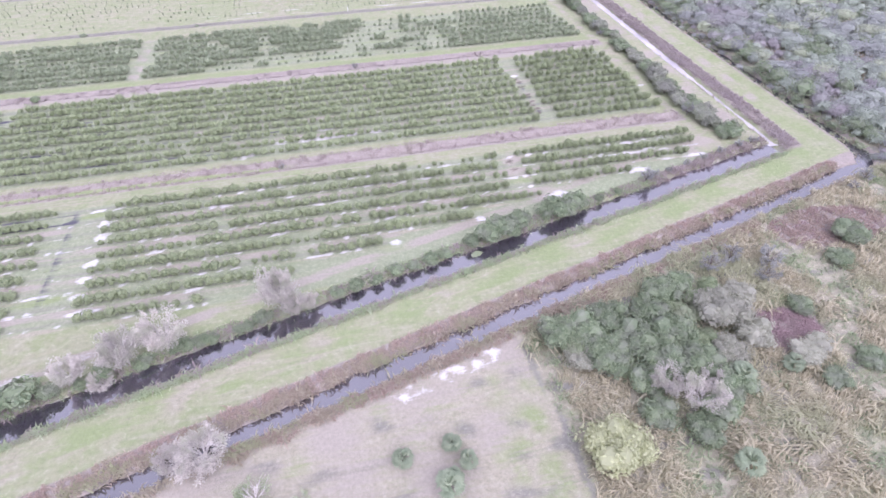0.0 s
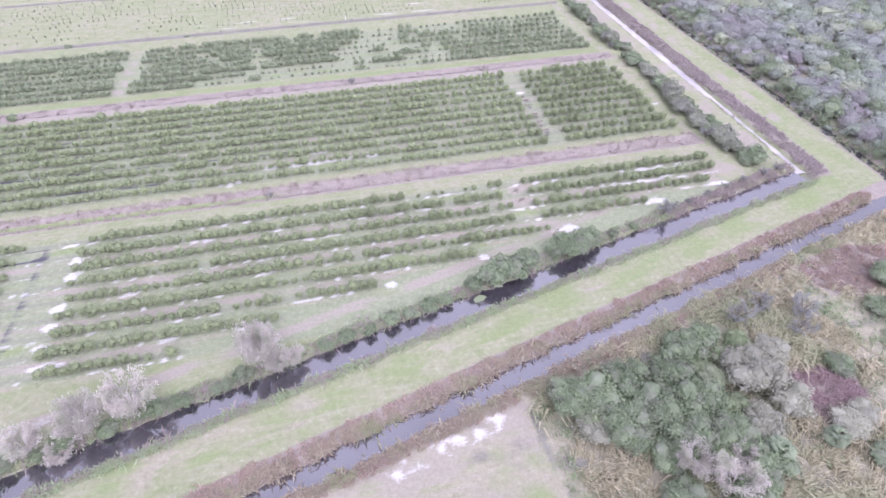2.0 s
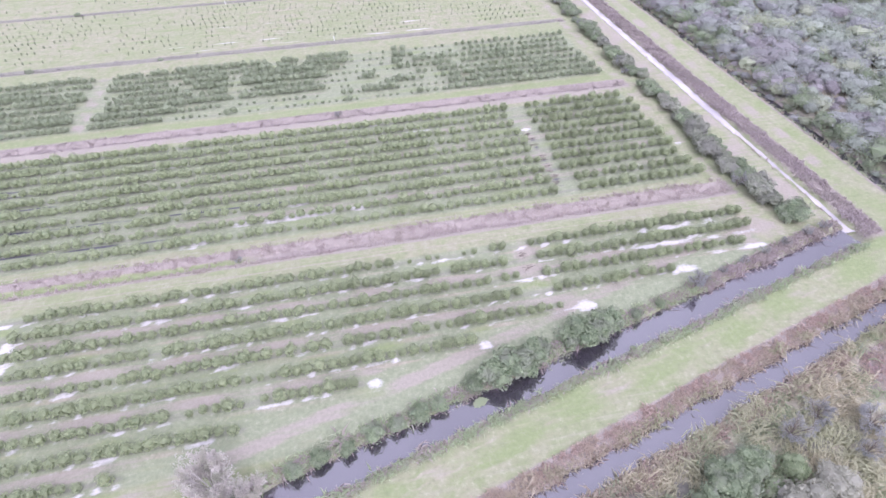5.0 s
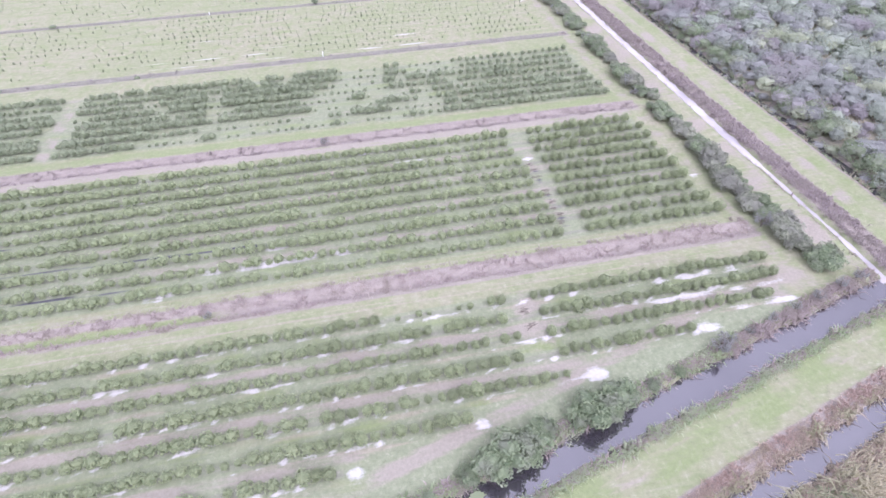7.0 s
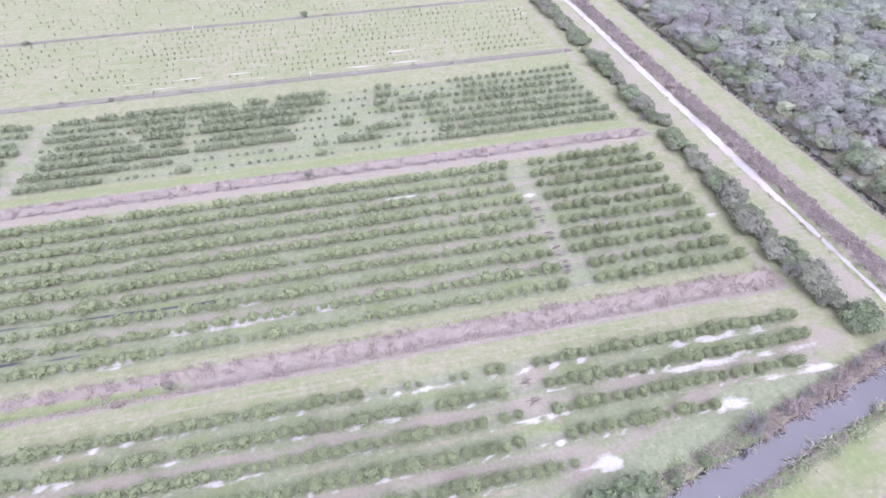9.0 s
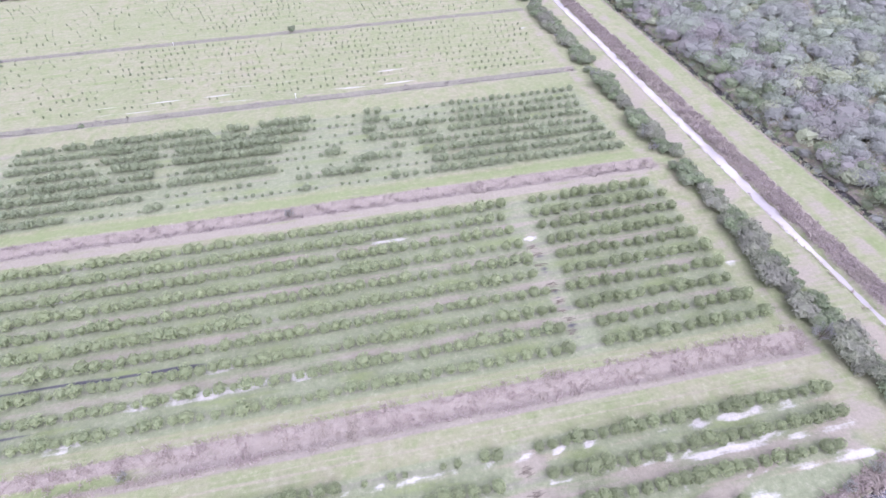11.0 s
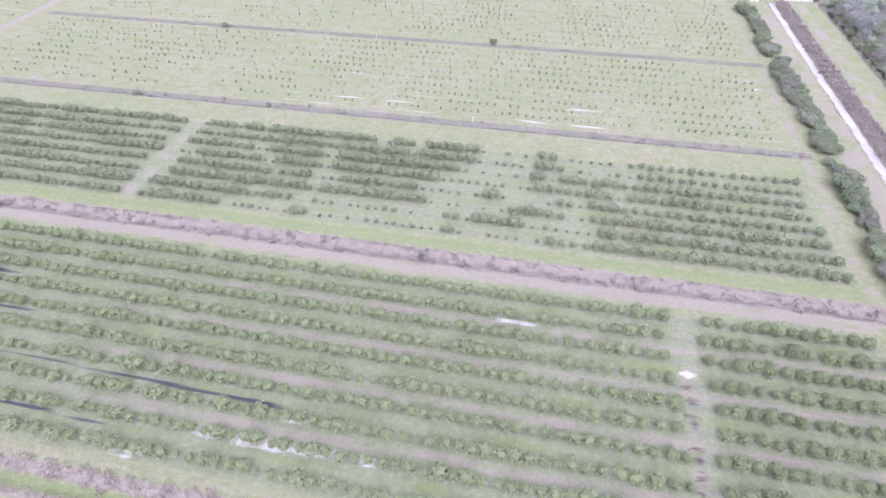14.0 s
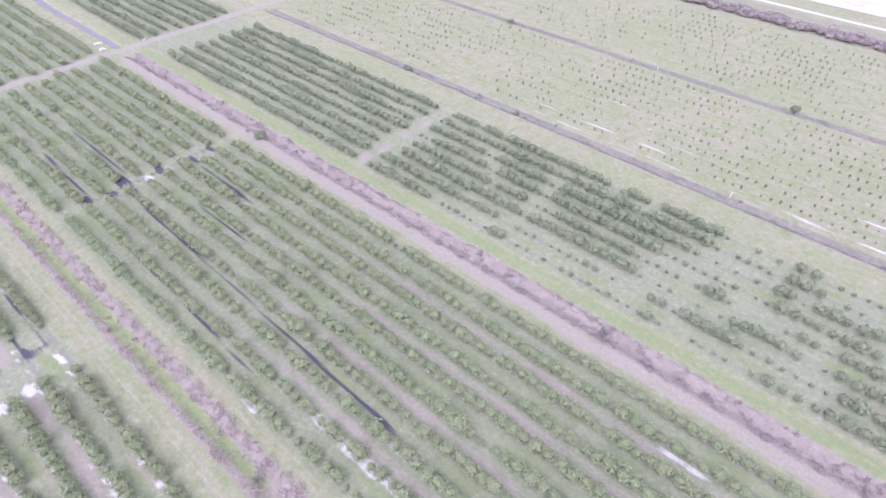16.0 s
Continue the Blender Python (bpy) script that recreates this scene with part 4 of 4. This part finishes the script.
def woods():
    P = []
    for x in np.arange(179, 312, 7.0):
        for y in np.arange(100, 455, 7.0):
            px, py = x + RNG.normal() * 2.0, y + RNG.normal() * 2.0
            if px > 186 + 0.62 * (py - 96):
                continue
            open_scrub = wave(np.array(px), np.array(py), 55, 61) > 0.55 and py < 260
            P.append((px, py, RNG.choice((2.6, 3.6, 4.6, 5.6, 6.8)) * RNG.uniform(0.85, 1.15) * (0.5 if open_scrub else 1.0)))
    P = np.array(P)
    kind = wave(P[:, 0], P[:, 1], 45, 62) + RNG.normal(size=len(P)) * 0.6
    tint = RNG.random(len(P))
    crowns = [w[1] for w in WOOD_TREES]
    green, dark = (kind > 0.05) & (kind < 0.95), kind >= 0.95
    grey = ~green & ~dark
    for name, label, mat, pick in (("woods_green", "dull green crowns of a dense wood", M_WOOD_GREEN, green & (tint < 0.8)), ("woods_dark", "dark green crowns in a dense wood", M_BUSH, dark),
                                   ("woods_pale", "pale yellow-green crowns scattered in a dense wood", M_WOOD_PALE, (green & (tint >= 0.8)) | (grey & (tint > 0.94))),
                                   ("woods_pink", "pinkish leafless crowns of a dense wood", M_WOOD_PINK, grey & (tint < np.where(P[:, 0] < 192, 0.45, 0.08))),
                                   ("woods_grey", "grey half-bare crowns of a dense wood", M_WOOD_GREY, grey & (tint >= np.where(P[:, 0] < 192, 0.45, 0.08)) & (tint <= 0.94))):
        Q = P[pick]
        tall = RNG.uniform(0.95, 1.25, len(Q)) * (0.5 + 2.6 / np.maximum(Q[:, 2], 2.8))
        stuff(name, label, "woods", crowns, np.stack([Q[:, 0], Q[:, 1], np.zeros(len(Q))], -1), np.stack([Q[:, 2], Q[:, 2], Q[:, 2] * tall], -1), mat)
    n = 2600
    X, Y = RNG.uniform(175, 300, n), RNG.uniform(104, 450, n)
    keep = X < 190 + 0.62 * (Y - 96)
    X, Y = X[keep], Y[keep]
    size = RNG.uniform(1.8, 3.2, len(X))
    pink = (wave(X, Y, 30, 64) > 0.1) & (X < 200)
    for label, mat, pick in (("pale green shrubs filling the gaps between the trees", M_WOOD_GREEN, ~pink), ("pinkish leafless shrubs filling the gaps between the trees", M_WOOD_PINK, pink)):
        stuff("wood_understory", label, "undergrowth", LOW_BUSH, np.stack([X, Y, np.zeros(len(X))], -1)[pick], np.stack([size, size, size * 1.45], -1)[pick], mat)
    n = 820
    X = RNG.uniform(-345, 165, n)
    size = RNG.uniform(1.6, 3.0, n)
    stuff("boundary_hedge", "low purple-grey hedge at the end of the grove", "hedge", LOW_BUSH, np.stack([X, 449.4 + RNG.uniform(0, 9, n), np.zeros(n)], -1), np.stack([size, size, size * 1.0], -1), M_BROWN)


woods()

# ---- reeds, cane, weeds ----
TUFT = [blades(900 + i, 7, 1.0, 0.08, 1.15, 0.3) for i in range(6)]
CANE = [blades(930 + i, 10, 1.0, 0.042, 1.15, 0.34, 0.6) for i in range(6)]


def beside(line, lo, hi, per, x0=-1e9, x1=1e9):
    """Random places beside a polyline, at signed distances from lo to hi (positive to its left)."""
    out = []
    for (ax, ay), (bx, by) in zip(line, line[1:]):
        l = math.hypot(bx - ax, by - ay)
        n = int(l * per)
        k, d = RNG.uniform(0, 1, n), RNG.uniform(lo, hi, n)
        X, Y = ax + (bx - ax) * k - (by - ay) / l * d, ay + (by - ay) * k + (bx - ax) / l * d
        keep = (X > x0) & (X < x1)
        out.append(np.stack([X[keep], Y[keep]], -1))
    return np.concatenate(out)


def grown(name, label, category, models, P, tall, mat, uneven=0.35, sink=0.0, lie=False):
    X, Y = P[:, 0], P[:, 1]
    s = tall * (1 + uneven * RNG.normal(size=len(P))).clip(0.4, 2)
    s = s * (0.8 + 0.3 * wave(X, Y, 6, 71))
    wide = s * RNG.uniform(0.8, 1.3, len(P))
    return stuff(name, label, category, models, np.stack([X, Y, height(X, Y) - sink], -1), np.stack([wide, wide, s], -1), mat, "", 2.2 * wave(X, Y, 22, 75) + 0.4 * RNG.normal(size=len(P)) if lie else None)


near_b, bend = CANAL_B[:2], CANAL_B[1:]
grown("woods_edge_weeds", "weedy growth along the dark ditch by the woods", "weeds", TUFT, np.concatenate([beside(CANAL_B[3:], -3.2, -0.6, 5), beside(CANAL_B[3:], 0.8, 2.6, 3)]), 1.0, M_WEED)
grown("bank_straw", "rusty dry grass down the bank of the narrow canal", "grass", TUFT, beside(near_b, 2.2, 6.2, 14, -95), 0.75, M_RUST)
grown("bank_reeds", "brown-green reeds at the edge of the narrow canal", "reeds", TUFT, np.concatenate([beside(near_b, 2.0, 3.8, 6, -95), beside(near_b, -4.6, -2.4, 6.0, -95), beside(bend, -2, 2.5, 3)]), 1.15, M_REED)
grown("pasture_edge_grass", "pinkish dry grass tufts between pasture and canal", "grass", TUFT, beside(near_b, -6.0, -3.0, 6, -30, 110), 1.05, M_RUST)
grown("canal_bank_weeds", "green and tan weeds along both banks of the wide canal", "weeds", TUFT, np.concatenate([beside(CANAL_A, -5.4, -3.0, 9, -95), beside(CANAL_A, 3.0, 6.4, 8.0, -95, 95)]), 0.95, M_WEED)
grown("canal_bank_reeds", "tan dry reeds along the wide canal", "reeds", TUFT, np.concatenate([beside(CANAL_A, -4.8, -2.9, 3.0, -95), beside(CANAL_A, 3.0, 5.8, 6, -95), beside(CANAL_A, 2.8, 6.0, 10, 90)]), 1.05, M_STRAW)
grown("ditch_reeds", "tall brown reeds beside the straight ditch", "reeds", TUFT, beside(CANAL_N, -7.6, -1.7, 15), 0.95, M_BROWN)
grown("ditch_bank_grass", "short dry grass on the ditch bank", "grass", TUFT, np.concatenate([beside(CANAL_N, 1.4, 3.0, 2), beside(CANAL_N, -1.6, 1.2, 0.5)]), 0.55, M_STRAW)
for y, w in DITCHES:
    if y < 200:
        P = np.concatenate([beside(((WEST + 1, y), (0, y)), 0.8, 4.2, 6), beside(((0, y), (EAST + 1, y)), -2.2, 4.4, 10), beside(((-120, y), (0, y)), -1.6, 0.8, 0.8), beside(((WEST + 1, y), (4, y)), -2.9, -1.5, 3.5)])
    else:
        P = beside(((WEST + 1, y), (EAST + 1, y)), -w - 0.3, w + 0.3, 2.6 * w)
    grown("ditch_grass", "dry pinkish grass filling a grove ditch", "grass", TUFT, P, 0.33 + 0.1 * w, M_STRAW if y < 200 else M_BROWN if y < 290 else M_DITCH, 0.4)
P = np.stack([RNG.uniform(34, 170, 11500), RNG.uniform(-15, 118, 11500)], -1)
P = P[(P[:, 1] < 71.5 + 0.29 * P[:, 0]) & (P[:, 0] + (P[:, 1] - 60) * 0.06 > 34)]
patch = wave(P[:, 0], P[:, 1], 26, 81)
bare = (np.hypot((P[:, 0] - 92) / 9, (P[:, 1] - 67) / 6) < 1) | (np.hypot((P[:, 0] - 128) / 18, (P[:, 1] - 97) / 8) < 1)
grown("cane_scrub", "lodged yellow-brown cane grass covering the scrub", "cane", CANE, P[(patch > -0.45) & ~bare], 2.3, M_CANE, 0.25, 0, True)
grown("scrub_weeds", "low green weeds between the cane", "weeds", TUFT, P[(patch <= 0.15) & ~bare], 1.1, M_WEED, 0.3)
k, w = RNG.uniform(0, 1, 2200) ** 0.5, RNG.uniform(0, 2 * math.pi, 2200)
big = RNG.random(2200) < 0.55
WINE = np.stack([np.where(big, 128 + 18 * k * np.cos(w), 92 + 8 * k * np.cos(w)), np.where(big, 97 + 8 * k * np.sin(w), 67 + 5.5 * k * np.sin(w))], -1)
grown("scrub_straw", "reddish dry weeds on bare scrub ground", "weeds", TUFT, np.concatenate([P[bare], WINE[~big]]), 0.8, M_WINE, 0.3)
grown("scrub_rust", "rusty dry weeds spread over open scrub", "weeds", TUFT, WINE[big], 0.8, M_RUST, 0.3)
P = np.stack([RNG.uniform(172, 240, 2600), RNG.uniform(96, 300, 2600)], -1)
grown("wood_floor_cane", "tan undergrowth between the trees", "undergrowth", TUFT, P, 1.6, M_REED, 0.3)


# ---- small built things ----
def box(bm, x0, y0, z0, x1, y1, z1, bevel=0.0):
    ret = bmesh.ops.create_cube(bm, size=1)
    for v in ret["verts"]:
        v.co = Vector(((x0 + x1) / 2 + v.co.x * (x1 - x0), (y0 + y1) / 2 + v.co.y * (y1 - y0), (z0 + z1) / 2 + v.co.z * (z1 - z0)))
    if bevel:
        edges = {e for v in ret["verts"] for e in v.link_edges}
        bmesh.ops.bevel(bm, geom=list(edges), offset=bevel, segments=1, affect="EDGES")
    return bm


def white_shed(x, y, w, d, h, turn):
    shed = tagged(new("shed"), "small white shed with a flat roof beside the far track", "shed", "white sheds")
    part("wall", box(bmesh.new(), -w / 2, -d / 2, 0, w / 2, d / 2, h, 0.04), M_WHITE, shed)
    part("roof", box(bmesh.new(), -w / 2 - 0.2, -d / 2 - 0.2, h, w / 2 + 0.2, d / 2 + 0.2, h + 0.16, 0.04), M_WHITE, shed)
    part("door", box(bmesh.new(), -0.5, -d / 2 - 0.05, 0.05, 0.5, -d / 2, 2.05, 0.01), M_STEEL, shed, "grey metal door")
    shed.matrix_basis = pose(x, y, floor_at(x, y), 0, 0, turn)


white_shed(132.5, 445.0, 3.8, 2.4, 2.3, 4)
white_shed(136.5, 453.0, 3.2, 2.4, 2.4, -3)


def white_fence(x0, x1, y):
    fence = tagged(new("rail_fence"), "low white board fence beside the far track", "fence")
    n = int((x1 - x0) / 2)
    for i in range(n + 1):
        part("post", box(bmesh.new(), x0 + 2 * i - 0.08, y - 0.08, -0.2, x0 + 2 * i + 0.08, y + 0.08, 1.35, 0.01), M_WHITE, fence)
    for z in (0.35, 0.75, 1.15):
        part("rail", box(bmesh.new(), x0 - 0.1, y - 0.12, z - 0.12, x0 + 2 * n + 0.1, y - 0.085, z + 0.12, 0.008), M_WHITE, fence)


white_fence(144, 160, 447.2)


def standpipe(x, y, tall):
    pipe = tagged(new("standpipe"), "white irrigation standpipe leaning in a ditch", "pipe", "irrigation pipes")
    part("pipe", tube([(0, 0, -0.3), (0.05, 0, tall * 0.5), (0.12, 0, tall)], [0.13, 0.13, 0.13], 8), M_WHITE, pipe)
    part("cap", tube([(0.12, 0, tall), (0.125, 0, tall + 0.14)], [0.19, 0.17], 8), M_WHITE, pipe)
    pipe.matrix_basis = pose(x, y, floor_at(x, y))


standpipe(12.4, 302.4, 1.9)
standpipe(-40.5, 367.5, 1.5)


def culvert(x, y, w, turn):
    thing = tagged(new("culvert_head"), "pale concrete culvert head beside the ditch crossing", "culvert", "culvert heads")
    part("headwall", box(bmesh.new(), -w / 2, -0.2, -0.6, w / 2, 0.2, 0.7, 0.03), M_CONCRETE, thing)
    part("wing", box(bmesh.new(), -w / 2 - 0.3, -1.2, -0.6, -w / 2 - 0.005, 0.2, 0.5, 0.03), M_CONCRETE, thing)
    part("wing", box(bmesh.new(), w / 2 + 0.005, -1.2, -0.6, w / 2 + 0.3, 0.2, 0.5, 0.03), M_CONCRETE, thing)
    thing.matrix_basis = pose(x, y, floor_at(x, y), 0, 0, turn)


culvert(-223.5, 229.0, 2.6, 80)
culvert(-217.0, 227.6, 1.8, 95)
culvert(-214.3, 244.5, 1.2, 0)


def brush_pile(x, y, seed):
    r = np.random.default_rng(seed)
    pile = tagged(new("brush_pile"), "heap of dark cut branches in the cross alley", "branches", "brush piles")
    for i in range(7):
        w, l = r.normal() * 0.25, r.uniform(1.0, 2.4)
        o = r.normal(size=2) * (0.5, 0.4)
        d = np.array([math.cos(w), math.sin(w), 0]) * l / 2
        c = np.array([o[0], o[1], 0.08 + 0.05 * i])
        part("branch", tube([c - d, c + (0, 0.06, 0.05), c + d], [0.07, 0.06, 0.03], 4), M_BARK, pile)
    pile.matrix_basis = pose(x, y, floor_at(x, y))


for i, (x, y) in enumerate(((71.5, 176.0), (72.2, 179.5), (71.4, 182.2), (71.8, 185.0), (71.2, 188.4), (72.0, 190.6), (71.6, 197.6), (71.9, 201.5), (71.6, 204.5), (51.5, 147.5), (52.0, 143.0))):
    brush_pile(x, y, 950 + i)


def floating_weed(x, y, wide, deep):
    """A ragged pale mat of plants on the canal water."""
    r = np.random.default_rng(990)
    bm = bmesh.new()
    ring = [bm.verts.new((wide * math.cos(a) * k, deep * math.sin(a) * k, 0)) for a, k in ((i * math.pi / 11, r.uniform(0.7, 1.15)) for i in range(22))]
    face = bm.faces.new(ring)
    up = bmesh.ops.extrude_face_region(bm, geom=[face])
    for v in up["geom"]:
        if isinstance(v, bmesh.types.BMVert):
            v.co.z += 0.05
    mat = tagged(part("floating_weed", bm, M_WEED), "pale green mat of floating water plants", "water plants")
    mat.matrix_basis = pose(x, y, -1.01, 0, 0, 15)


floating_weed(30.6, 108.4, 1.9, 1.1)
